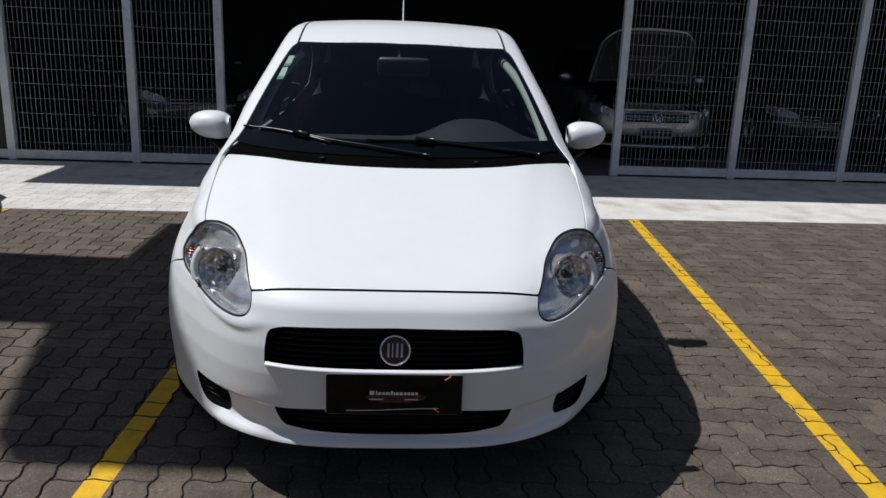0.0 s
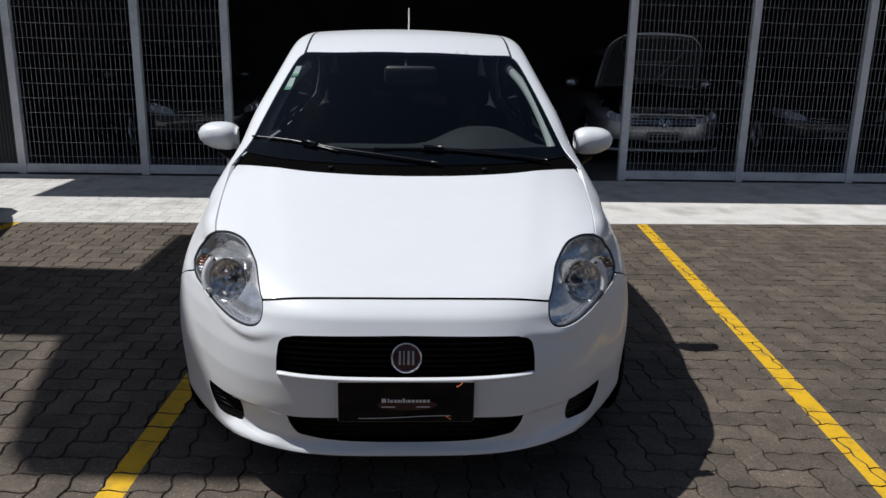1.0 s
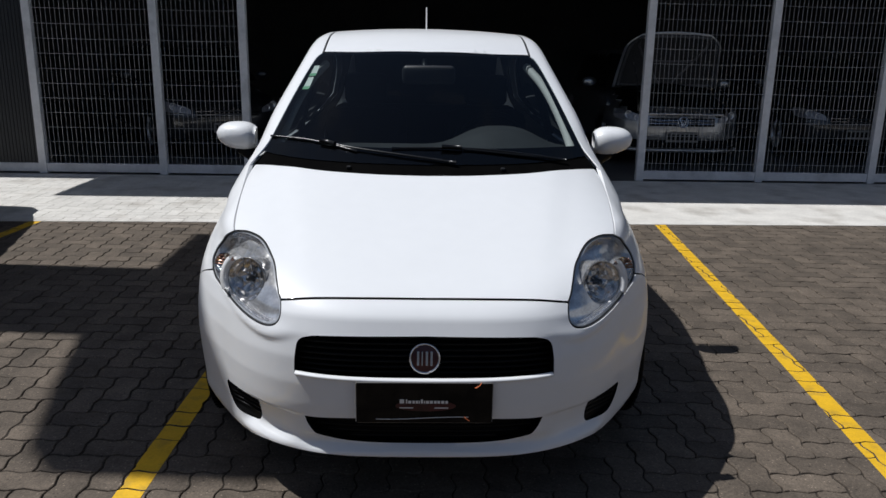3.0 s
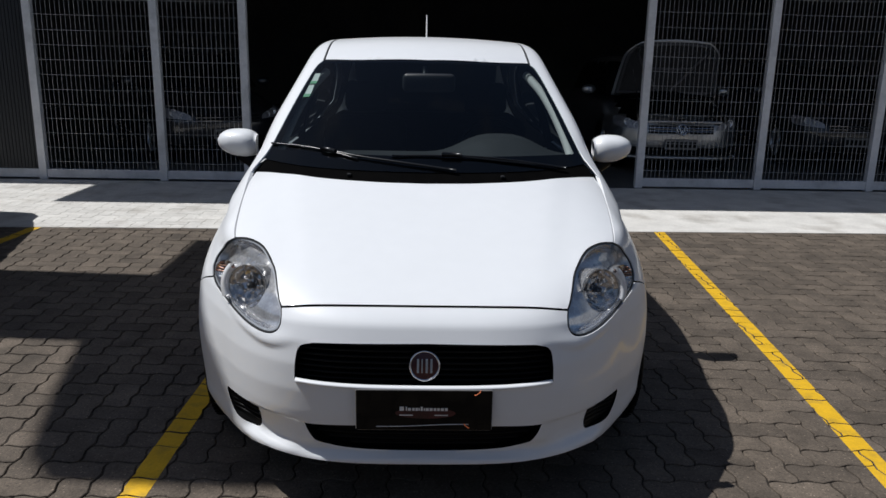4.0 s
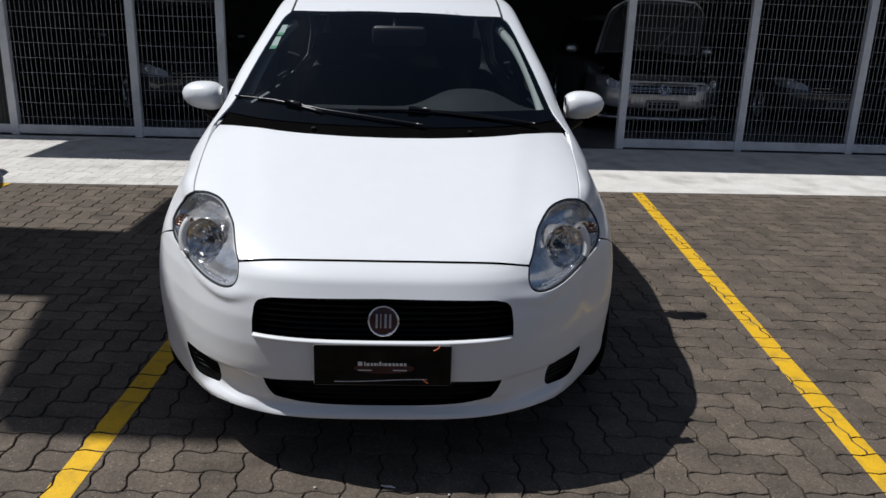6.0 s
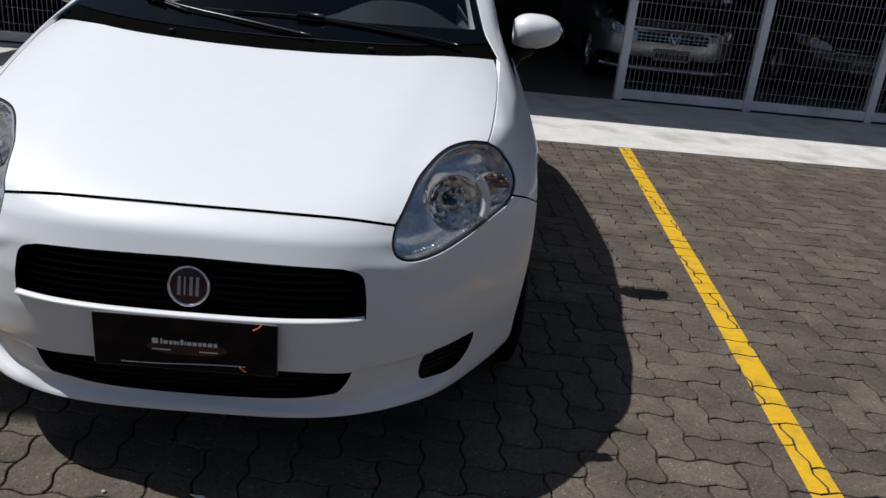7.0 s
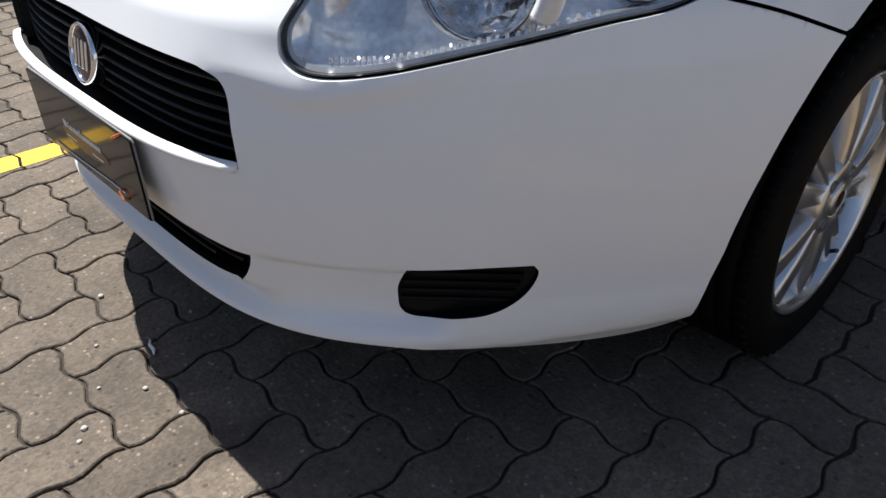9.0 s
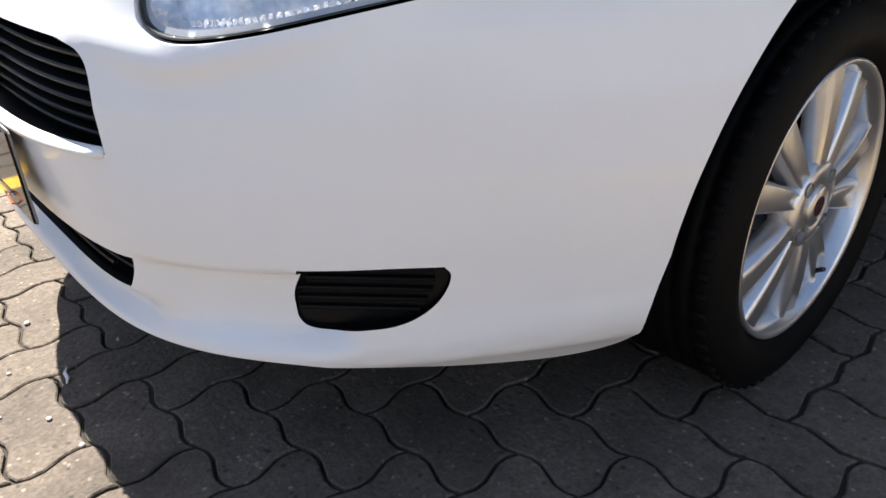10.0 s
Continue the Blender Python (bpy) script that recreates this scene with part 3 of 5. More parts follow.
def car_cabin(car):
    edge = [(0.655, 1.015, 0.997), (0.638, 1.085, 1.038), (0.586, 1.386, 1.204), (0.530, 1.642, 1.345), (0.495, 1.705, 1.38)]
    top = [(0.495, 1.705, 1.38), (0.3, 1.655, 1.386), (0, 1.632, 1.388)]
    low = [(0, 0.835, 0.978), (0.3, 0.862, 0.980), (0.5, 0.92, 0.985), (0.655, 1.015, 0.997)]
    screen = joined_lines(low, edge, top, *[flip(l) for l in (top, edge, low)])
    ws = panel("windscreen", CABIN, screen, [], WINDSCREEN, car, 0.04, 0.001, rim=0.0, label="dark tinted windscreen")
    ws.visible_shadow = False
    inner = shrink(resample(CABIN.flat(screen), 0.03), 0.022)
    lowest = inner[:, 1].min()
    inner[:, 1] = np.where(inner[:, 1] < lowest + 0.12, np.maximum(inner[:, 1], lowest + 0.024), inner[:, 1])
    o = shrink(resample(CABIN.flat(screen), 0.02), 0.001)
    v, f, _ = fill(o, [inner], 0.03)
    p = CABIN.place(v, 0.004)
    bm = bmesh.new()
    vs = [bm.verts.new(q) for q in p]
    for t in f:
        bm.faces.new([vs[k] for k in t])
    part("glass_border", bm, FRIT, ws)
    cowl = [(0.655, 0.93, 0.93), (0.59, 0.86, 0.93), (0.408, 0.765, 0.935), (0.2, 0.72, 0.935), (0, 0.71, 0.935)]
    side_end = [(0.655, 1.015, 0.997), (0.662, 0.985, 0.96), (0.655, 0.93, 0.93)]
    panel("cowl", CABIN, joined_lines(low, side_end, cowl, *[flip(l) for l in (cowl, side_end, low)]), [], COWL, car, 0.03, 0.001, depth=0.012, rim=0.02, label="black plastic cowl")
    ditch = [(0.495, 1.705, 1.38), (0.490, 1.80, 1.425), (0.483, 2.05, 1.475), (0.478, 2.6, 1.48), (0.468, 3.2, 1.43), (0.45, 3.42, 1.385)]
    rear_edge = [(0.45, 3.42, 1.385), (0.2, 3.48, 1.40), (0, 3.50, 1.405)]
    # black roof rim, again the joint's shade put into colour
    panel("roof", ABOVE, joined_lines(top[::-1], ditch, rear_edge, *[flip(l) for l in (rear_edge, ditch, top[::-1])]), [], WHITE_PAINT, car, 0.04, 0.0065, rim=0.008, edge_mat=GASKET)
    win_top = [*WINDOW_FRONT, (0.622, 1.60, 1.255), (0.588, 1.80, 1.345), (0.57, 2.1, 1.39), (0.57, 2.6, 1.395), (0.585, 3.05, 1.345), (0.62, 3.3, 1.25), (0.65, 3.42, 1.10)]
    belt = [(0.65, 3.42, 1.10), (0.71, 3.1, 0.98), (0.74, 2.3, 0.945), (0.752, 1.6, 0.922), (0.757, 1.28, 0.905), WINDOW_TIP]
    frame = joined_lines(edge, ditch, [(0.45, 3.42, 1.385), (0.52, 3.66, 1.16), (0.56, 3.80, 0.98)], [(0.56, 3.80, 0.98), (0.66, 3.5, 0.96), (0.70, 3.15, 0.985)],
                         [(0.70, 3.15, 0.985), (0.65, 3.42, 1.10)], win_top[:0:-1], PILLAR_SEAM[::-1], [PILLAR_SEAM[0], edge[0]])
    for mirror in (False, True):
        panel("pillar_frame", PILLAR, frame, [], WHITE_PAINT, car, 0.022, 0.0006, rim=0.010, mirror=mirror)
        s = -1 if mirror else 1
        bm = bmesh.new()
        tube(bm, [(s * x, y, z) for x, y, z in ABOVE.place(ABOVE.flat(smooth_line(ditch)), 0.007)], 0.0075, 6)
        part("roof_strip", bm, GASKET, car, "black strip in the roof ditch", smooth=True)
        g = panel("side_window", PILLAR, joined_lines(win_top, belt), [], TINTED, car, 0.05, 0.001, depth=0.004, rim=0.0, mirror=mirror)
        s = -1 if mirror else 1
        for y, w in ((2.27, 0.05),):
            bm = bmesh.new()
            tube(bm, [(s * 0.705, y, 0.95), (s * 0.64, y + 0.02, 1.15), (s * 0.575, y + 0.03, 1.36)], w / 2, 6)
            part("window_bar", bm, BLACK_PLASTIC, g)
    bm = bmesh.new()
    rows = [[bm.verts.new((x, 3.49 + (1.385 - z) * 0.95 - 0.25 * x * x, z)) for x in np.linspace(-0.5, 0.5, 9)] for z in (1.38, 1.2, 1.0)]
    for a, b in zip(rows, rows[1:]):
        for k in range(8):
            bm.faces.new((a[k], a[k + 1], b[k + 1], b[k]))
    part("rear_window", bm, REAR_GLASS, car, smooth=True)
    # inside: dashboard with its binnacle, steering wheel, seats, mirror, pillar trim
    bm = bmesh.new()
    cols = []
    for x in np.linspace(-0.64, 0.64, 33):
        hump = 0.088 * math.exp(-abs((x - 0.335) / 0.20) ** 3)
        edge_y = 0.93 + 0.3 * x * x
        cols.append([bm.verts.new((x, y, z)) for y, z in ((edge_y, 0.955), (edge_y + 0.15, 0.975 + hump * 0.55), (edge_y + 0.28, 0.985 + hump), (1.45, 0.985 + hump), (1.52, 0.93 + hump * 0.5), (1.55, 0.6))])
    for a, b in zip(cols, cols[1:]):
        for k in range(5):
            bm.faces.new((a[k], a[k + 1], b[k + 1], b[k]))
    part("dashboard", bm, DASH, car, smooth=True)
    bm = bmesh.new()
    m = pose(0.33, 1.72, 0.93, 65, 0, 0)
    tube(bm, [m @ Vector((0.185 * math.cos(a), 0.185 * math.sin(a), 0)) for a in np.linspace(0, 2 * math.pi, 32, endpoint=False)], 0.016, 8, True)
    for a in (0.2, math.pi - 0.2, -math.pi / 2):
        tube(bm, [m @ Vector((0, 0, -0.02)), m @ Vector((0.18 * math.cos(a), 0.18 * math.sin(a), 0))], 0.02)
    part("steering_wheel", bm, BLACK_PLASTIC, car, smooth=True)
    for x in (-0.34, 0.34):
        bm = boxed(x - 0.24, x + 0.24, 1.75, 2.3, 0.3, 0.55, 0.06)
        box(bm, x - 0.23, x + 0.23, 2.25, 2.42, 0.45, 1.08, 0.06, Matrix.Translation((0, 0, 0)))
        box(bm, x - 0.12, x + 0.12, 2.33, 2.42, 1.10, 1.27, 0.03)
        part("front_seat", bm, SEAT_AND_SHADE, car, smooth=True)
    part("rear_seat", boxed(-0.6, 0.6, 3.0, 3.2, 0.4, 1.05, 0.05), SEAT_AND_SHADE, car, smooth=True)
    bm = boxed(-0.112, 0.132, 1.50, 1.54, 1.25, 1.335, 0.02)
    tube(bm, [(-0.01, 1.54, 1.30), (-0.01, 1.60, 1.36)], 0.012)
    part("inside_mirror", bm, MIRROR_BACK, car, smooth=True)
    for s in (1, -1):
        bm = bmesh.new()
        tube(bm, smooth_line([(s * 0.580, 1.10, 0.985), (s * 0.618, 1.16, 1.005), (s * 0.592, 1.36, 1.13), (s * 0.546, 1.55, 1.245), (s * 0.486, 1.73, 1.33)]), 0.020, 10)
        part("pillar_trim", bm, TRIM_GREY, car, smooth=True)
    # headliner in near-black: the cabin's shade is put into its colour
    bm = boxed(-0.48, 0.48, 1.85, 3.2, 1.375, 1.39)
    part("headliner", bm, SEAT_AND_SHADE, car)
    # near-black linings added to darken the cabin's bright inner sides
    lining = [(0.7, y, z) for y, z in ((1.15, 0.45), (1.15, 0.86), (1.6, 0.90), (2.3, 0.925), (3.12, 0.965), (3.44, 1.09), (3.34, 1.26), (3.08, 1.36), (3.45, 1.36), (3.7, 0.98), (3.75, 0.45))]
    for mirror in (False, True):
        panel("side_lining", SIDE, lining + lining[:1], [], SEAT_AND_SHADE, car, 0.08, depth=0.03, rim=0.008, mirror=mirror)
    # stickers inside the screen, wipers, washer jets, aerial
    for top_left, low_left in STICKERS:
        bm = bmesh.new()
        (x0, y0, z0), (x1, y1, z1) = top_left, low_left
        q = [np.array(c) for c in ((x0, y0, z0), (x0 + 0.026, y0 - 0.005, z0 + 0.001), (x1 + 0.032, y1 - 0.005, z1 + 0.001), (x1, y1, z1))]
        bm.faces.new([bm.verts.new(c) for c in CABIN.place(CABIN.flat(q), -0.002)])
        s = part("sticker", bm, STICKER, ws, "pale green and white paper sticker")
        bm = bmesh.new()
        mid = [q[3] * 0.75 + q[0] * 0.25, q[2] * 0.75 + q[1] * 0.25, q[2], q[3]]
        bm.faces.new([bm.verts.new(c) for c in CABIN.place(CABIN.flat(mid), -0.0035)])
        part("sticker_band", bm, STICKER_GREEN, s)
    for arm, blade, clip in ((((0.115, 0.828, 0.982), (-0.082, 0.866, 1.003), (-0.288, 0.925, 1.022), (-0.44, 1.010, 1.043)), ((-0.639, 1.101, 1.047), (-0.452, 1.014, 1.040), (-0.270, 0.912, 1.013)), (-0.44, -0.36)),
                             (((0.56, 0.928, 0.983), (0.40, 0.915, 1.006), (0.25, 0.912, 1.022), (0.10, 0.912, 1.030)), ((-0.135, 0.917, 1.026), (0.10, 0.912, 1.028), (0.34, 0.914, 1.008), (0.48, 0.930, 0.994)), (0.035, 0.17))):
        bm = bmesh.new()
        tube(bm, smooth_line([Vector(q) + Vector((0, -0.005, 0.007)) for q in CABIN.place(CABIN.flat(arm), 0.0)]), 0.0042, 6, taper=np.linspace(1.5, 0.8, 19))
        w = part("wiper", bm, WIPER, car, smooth=True)
        blade = smooth_line([Vector(q) + Vector((0, -0.003, 0.005)) for q in CABIN.place(CABIN.flat(blade), -0.001)])
        bm = bmesh.new()
        tube(bm, blade, 0.0042, 6)
        part("wiper_blade", bm, WIPER, w, smooth=True)
        bm = bmesh.new()
        tube(bm, [q + np.array((0, -0.003, 0.007)) for q in blade if clip[0] < q[0] < clip[1]], 0.0085, 8)
        part("wiper_clip", bm, WIPER, w, smooth=True)
    for s in (1, -1):
        part("washer_jet", boxed(s * 0.295 - 0.008, s * 0.295 + 0.008, 0.815, 0.835, 0.962, 0.972, 0.003), GASKET, car)
    bm = bmesh.new()
    tube(bm, [(0, 3.2, 1.43), (0, 3.21, 1.46), (0, 3.285, 1.675)], 0.0045, 6, taper=(3, 1.2, 0.8))
    part("aerial", bm, TRIM_GREY, car)


def car_mirror(car, s):
    """Door mirror: a swept white cap on a black foot with a silvered glass."""
    bm = bmesh.new()
    rings = []
    for k, t in enumerate(np.linspace(0, 1, 15)):
        x = 0.776 + 0.186 * t
        e = max(1 - abs(2 * t - 0.92) ** 2.6 / 1.25, 0.02) ** 0.5
        front, half = 0.085 * e, 0.068 * e * (1.05 - 0.25 * t)
        zc = 1.004 + 0.012 * t
        rings.append([bm.verts.new((s * x, 1.49 - max(math.cos(a), -0.25) * front - 0.02 * (1 - t), zc + half * math.copysign(abs(math.sin(a)) ** 0.85, math.sin(a)))) for a in np.linspace(0, 2 * math.pi, 25)[:-1]])
    for a, b in zip(rings, rings[1:]):
        for k in range(24):
            bm.faces.new((a[k], a[(k + 1) % 24], b[(k + 1) % 24], b[k]))
    bm.faces.new(rings[0]), bm.faces.new(rings[-1][::-1])
    if s < 0:
        bmesh.ops.reverse_faces(bm, faces=bm.faces)
    m = part("door_mirror", bm, WHITE_PAINT, car, "white cap on a black foot", smooth=True)
    bm = bmesh.new()
    tube(bm, smooth_line([(s * 0.780, 1.43, 0.832), (s * 0.783, 1.44, 0.875), (s * 0.80, 1.455, 0.92), (s * 0.845, 1.475, 0.958)]), 0.030, 10, taper=np.linspace(0.35, 1.25, 19))
    part("mirror_foot", bm, BLACK_PLASTIC, m, smooth=True)
    part("mirror_glass", boxed(min(s * 0.79, s * 0.94), max(s * 0.79, s * 0.94), 1.514, 1.518, 0.962, 1.056, 0.001), CHROME, m)


def car_headlamp(car, s):
    mirror = s < 0
    outline = joined_lines(LAMP_INNER, LAMP_OUTER, LAMP_LOWER)
    flat = resample(FRONT.flat(outline), 0.012)
    ring = FRONT.place(shrink(flat, 0.0022), 0.0)
    ring2 = FRONT.place(shrink(flat, 0.0066), 0.0)
    gasket = panel("headlamp", FRONT, outline, [list(ring)], GASKET, car, 0.010, 0.0004, depth=0.003, rim=0.02, mirror=mirror, label="almond-shaped clear headlamp with black gasket")
    panel("bezel", FRONT, list(ring), [list(ring2)], LENS_EDGE, gasket, 0.008, 0.0, depth=0.009, rim=0.036, mirror=mirror, edge_mat=REFLECTOR, label="pale grey lens edge")
    lens = panel("lens", FRONT, list(ring), [], LENS, gasket, 0.014, 0.0003, depth=0.005, rim=0.0, mirror=mirror)
    lens.visible_shadow = False

    def wavy_mirror(p):
        x, y, z = p.T
        d = 0.004 * np.sin(x * 60 + y * 25) + 0.0035 * np.sin(z * 140 + x * 40) + 0.002 * np.sin(x * 210 + z * 90) * np.sin(y * 130) + 0.0015 * np.sin(y * 260 + z * 170)
        calm = 0.16 - 0.13 * step01(np.abs(x), 0.58, 0.64) * step01(z, 0.715, 0.75)
        return p + (calm * d)[:, None] * np.array((0.5, -0.6, 0.6))

    bowls = (((0.563, 0.238, 0.697), 0.068, "main_reflector", 22, (1, 1, 1)), ((0.668, 0.386, 0.699), 0.040, "signal_reflector", 32, (1.22, 0.98, 0.7)))
    seats = [pose(x, y, z, 80, 0, turn) @ Matrix.Diagonal((*wide, 1)) for (x, y, z), r, name, turn, wide in bowls]
    openings = [[m @ Vector((r * 1.03 * math.cos(a), r * 1.03 * math.sin(a), 0)) for a in np.linspace(0, 2 * math.pi, 36, endpoint=False)] for m, (_, r, *_) in zip(seats, bowls)]
    panel("housing", FRONT, list(ring), openings, LAMP_GREY, gasket, 0.006, 0.0, depth=0.042, rim=0.0, mirror=mirror, grow=wavy_mirror)
    for opening in openings:
        rows = [FRONT.place(FRONT.flat(opening), 0.0415), np.array([tuple(q) for q in opening])]
        bm = bmesh.new()
        back, rimmed = [[bm.verts.new((s * x, y, z)) for x, y, z in row] for row in rows]
        for k in range(36):
            j = (k + 1) % 36
            bm.faces.new((back[k], back[j], rimmed[j], rimmed[k]))
        part("reflector_collar", bm, LAMP_GREY, gasket, smooth=True)
    for (_, r, name, *_), m in zip(bowls, seats):
        m = Matrix.Diagonal((s, 1, 1, 1)) @ m
        bm = bmesh.new()
        # mirror facets on a bowl
        rng = random.Random(9)
        count = 19
        rows = []
        for i, k in enumerate((1.0, 0.91, 0.80, 0.68, 0.55, 0.42, 0.29, 0.15)):
            rows.append([])
            for j in range(count):
                a = 2 * math.pi * (j + 0.5 * (i % 2)) / count + (rng.uniform(-0.11, 0.11) if i else 0)
                rows[-1].append(bm.verts.new(m @ Vector((r * k * math.cos(a), r * k * math.sin(a), r * 0.42 * (k * k - 1) + (rng.uniform(-0.0034, 0.0034) if i else 0)))))
        for i, (p, q) in enumerate(zip(rows, rows[1:])):
            for j in range(count):
                n = (j + 1) % count
                if i % 2 == 0:
                    bm.faces.new((p[j], p[n], q[j])), bm.faces.new((q[j], p[n], q[n]))
                else:
                    bm.faces.new((p[j], q[n], q[j])), bm.faces.new((p[j], p[n], q[n]))
        bm.faces.new(rows[-1])
        bmesh.ops.recalc_face_normals(bm, faces=bm.faces)
        refl = part(name, bm, BOWL, gasket, "faceted silver reflector")
        if name == "main_reflector":
            bm = bmesh.new()
            tube(bm, [m @ Vector((r * 1.005 * math.cos(a), r * 1.005 * math.sin(a), 0.003)) for a in np.linspace(0, 2 * math.pi, 48, endpoint=False)], 0.0013, 6, True)
            part("reflector_ring", bm, LAMP_GREY, refl, "thin grey rim round the bowl", smooth=True)
        else:
            for k in range(-3, 4):
                half = r * math.sqrt(1 - (k / 4) ** 2) * 0.97
                bm = bmesh.new()
                tube(bm, [m @ Vector((half * u, r * k / 4, -0.012 * (1 - u * u) + 0.001)) for u in np.linspace(-1, 1, 9)], 0.0030 if k >= 0 else 0.0016, 6)
                part("reflector_rib", bm, AMBER if k >= 0 else BOWL, refl, "amber rib" if k >= 0 else "", smooth=True)
        if name == "main_reflector":
            # pale strip that parts the two bowls
            bm = bmesh.new()
            strip = [[bm.verts.new(m @ Vector((r * k * math.cos(a), r * k * math.sin(a), h))) for k, h in ((1.04, -0.02), (1.06, 0.012), (1.16, 0.017), (1.36, 0.013), (1.39, -0.02))] for a in np.linspace(-0.48, 0.80, 14)]
            for p, q in zip(strip, strip[1:]):
                for j in range(4):
                    bm.faces.new((p[j], p[j + 1], q[j + 1], q[j]))
            part("divider", bm, LAMP_PALE, refl, "pale curved strip between the reflectors", smooth=True)
        bm = lathe(bmesh.new(), [(0.0005, 0.000), (0.007, -0.003), (0.010, -0.010), (0.010, -0.03), (0.015, -0.048)], m, 16)
        part("bulb", bm, ORANGE if name == "signal_reflector" else GASKET, refl, "orange bulb" if name == "signal_reflector" else "dark bulb shield", smooth=True)
    # bright teeth along the lower inner edge
    low = FRONT.flat(smooth_line([(0.470, 0.075, 0.612), (0.530, 0.120, 0.617), (0.600, 0.205, 0.635), (0.668, 0.322, 0.655)], 11))
    low = low + (FRONT.flat([(0.58, 0.25, 0.70)]) - low) * 0.05
    rng = random.Random(4)
    bm = bmesh.new()
    for c in FRONT.place(low, 0.020):
        box(bm, -0.0022, 0.0022, -0.004, 0.004, -0.003, 0.003, 0.0008, pose(s * c[0], c[1], c[2], rng.uniform(-20, 20), rng.uniform(-20, 20), s * 45 + rng.uniform(-15, 15)))
    part("lamp_teeth", bm, REFLECTOR, gasket, "bright silver teeth along the lower edge")
    bm = bmesh.new()
    row = FRONT.flat(smooth_line([(0.535, 0.355, 0.793), (0.588, 0.410, 0.803), (0.641, 0.443, 0.798), (0.682, 0.470, 0.772)], 7))
    row = row + (FRONT.flat([(0.60, 0.32, 0.72)]) - row) * 0.13
    for q in FRONT.place(row, 0.014):
        bmesh.ops.create_icosphere(bm, subdivisions=1, radius=0.0022, matrix=Matrix.Translation((s * q[0], q[1], q[2])))
    part("lamp_beads", bm, GASKET, gasket)


def car_front_details(car):
    # grille: black recess, slats, lower ledge, round badge
    bm = bmesh.new()
    xs = np.linspace(-0.388, 0.388, 41)
    for z0, z1, d0, d1 in ((0.466, 0.612, 0.056, 0.056), (0.466, 0.468, 0.0, 0.06), (0.610, 0.612, 0.006, 0.06)):
        row = [[bm.verts.new((x, nose_profile(z) + nose_plan(x) + d, z)) for x in xs] for z, d in ((z0, d0), (z1, d1))]
        for k in range(40):
            bm.faces.new((row[0][k], row[0][k + 1], row[1][k + 1], row[1][k]))
    grille = part("grille", bm, BLACK_PLASTIC, car, "black grille with horizontal slats")
    for k in range(7):
        z = 0.488 + 0.0172 * k
        bm = bmesh.new()
        ring = []
        for x in np.linspace(-0.376, 0.376, 41):
            y = nose_profile(z) + nose_plan(x) + 0.027
            ring.append([bm.verts.new((x, y + a, z + b)) for a, b in ((0, 0.001), (0.002, 0.003), (0.022, 0.005), (0.022, -0.002), (0.002, -0.003))])
        for a, b in zip(ring, ring[1:]):
            for j in range(5):
                bm.faces.new((a[j], b[j], b[(j + 1) % 5], a[(j + 1) % 5]))
        bm.faces.new(ring[0]), bm.faces.new(ring[-1][::-1])
        bmesh.ops.recalc_face_normals(bm, faces=bm.faces)
        part("slat", bm, BLACK_PLASTIC, grille)
    for k in range(19):
        x = -0.36 + 0.04 * k
        y = nose_profile(0.53) + nose_plan(x)
        part("grille_rib", boxed(x - 0.002, x + 0.002, y + 0.049, y + 0.06, 0.472, 0.606), DARK_CAVITY, grille)
    bm = bmesh.new()
    ring = []
    for x in np.linspace(-0.381, 0.381, 61):
        z = 0.477 + 0.045 * x * x
        y = nose_profile(0.475) + nose_plan(x)
        ring.append([bm.verts.new((x, y + a, z + b)) for a, b in ((0.008, -0.008), (-0.004, -0.008), (-0.011, -0.004), (-0.012, 0.001), (-0.008, 0.004), (0.003, 0.005))])
    for a, b in zip(ring, ring[1:]):
        for j in range(5):
            bm.faces.new((a[j], b[j], b[j + 1], a[j + 1]))
    bm.faces.new(ring[0]), bm.faces.new(ring[-1][::-1])
    bmesh.ops.recalc_face_normals(bm, faces=bm.faces)
    part("grille_ledge", bm, WHITE_PAINT, grille, "white ledge under the grille", smooth=True)
    m = pose(0, -0.014, 0.537, 78, 0, 0)
    bm = lathe(bmesh.new(), [(0.0445, -0.02), (0.0465, 0.0), (0.045, 0.007), (0.041, 0.008), (0.039, 0.003), (0.039, -0.01)], m, 48)
    badge = part("badge", bm, CHROME, car, "round chrome badge with a dark red middle", smooth=True)
    bm = lathe(bmesh.new(), [(0.0395, 0.002), (0.03, 0.0045), (0.0005, 0.006)], m, 48)
    part("badge_middle", bm, BADGE_RED, badge, smooth=True)
    for x, w in ((-0.0195, 0.0034), (-0.0075, 0.0020), (0.006, 0.0036), (0.0195, 0.0034)):
        part("badge_bar", boxed(x - w, x + w, -0.021, 0.021, 0.0045, 0.0075, 0.001, m), CHROME, badge)
    # lower mouth: recess with slats
    bm = bmesh.new()
    rows = [[bm.verts.new((x, nose_profile(0.30) + nose_plan(x) + 0.066, z)) for x in xs] for z in (0.215, 0.355)]
    for k in range(40):
        bm.faces.new((rows[0][k], rows[0][k + 1], rows[1][k + 1], rows[1][k]))
    edge = FRONT.place(shrink(resample(FRONT.flat(mouth_outline()), 0.006), -0.007), 0.0045)
    rings = [[bm.verts.new((x, y, z)) for x, y, z in edge], [bm.verts.new((x, nose_profile(0.30) + nose_plan(x) + 0.067, z)) for x, y, z in edge]]
    for k in range(len(edge)):
        j = (k + 1) % len(edge)
        bm.faces.new((rings[0][k], rings[0][j], rings[1][j], rings[1][k]))
    mouth = part("lower_grille", bm, BLACK_PLASTIC, car, "black lower air intake")
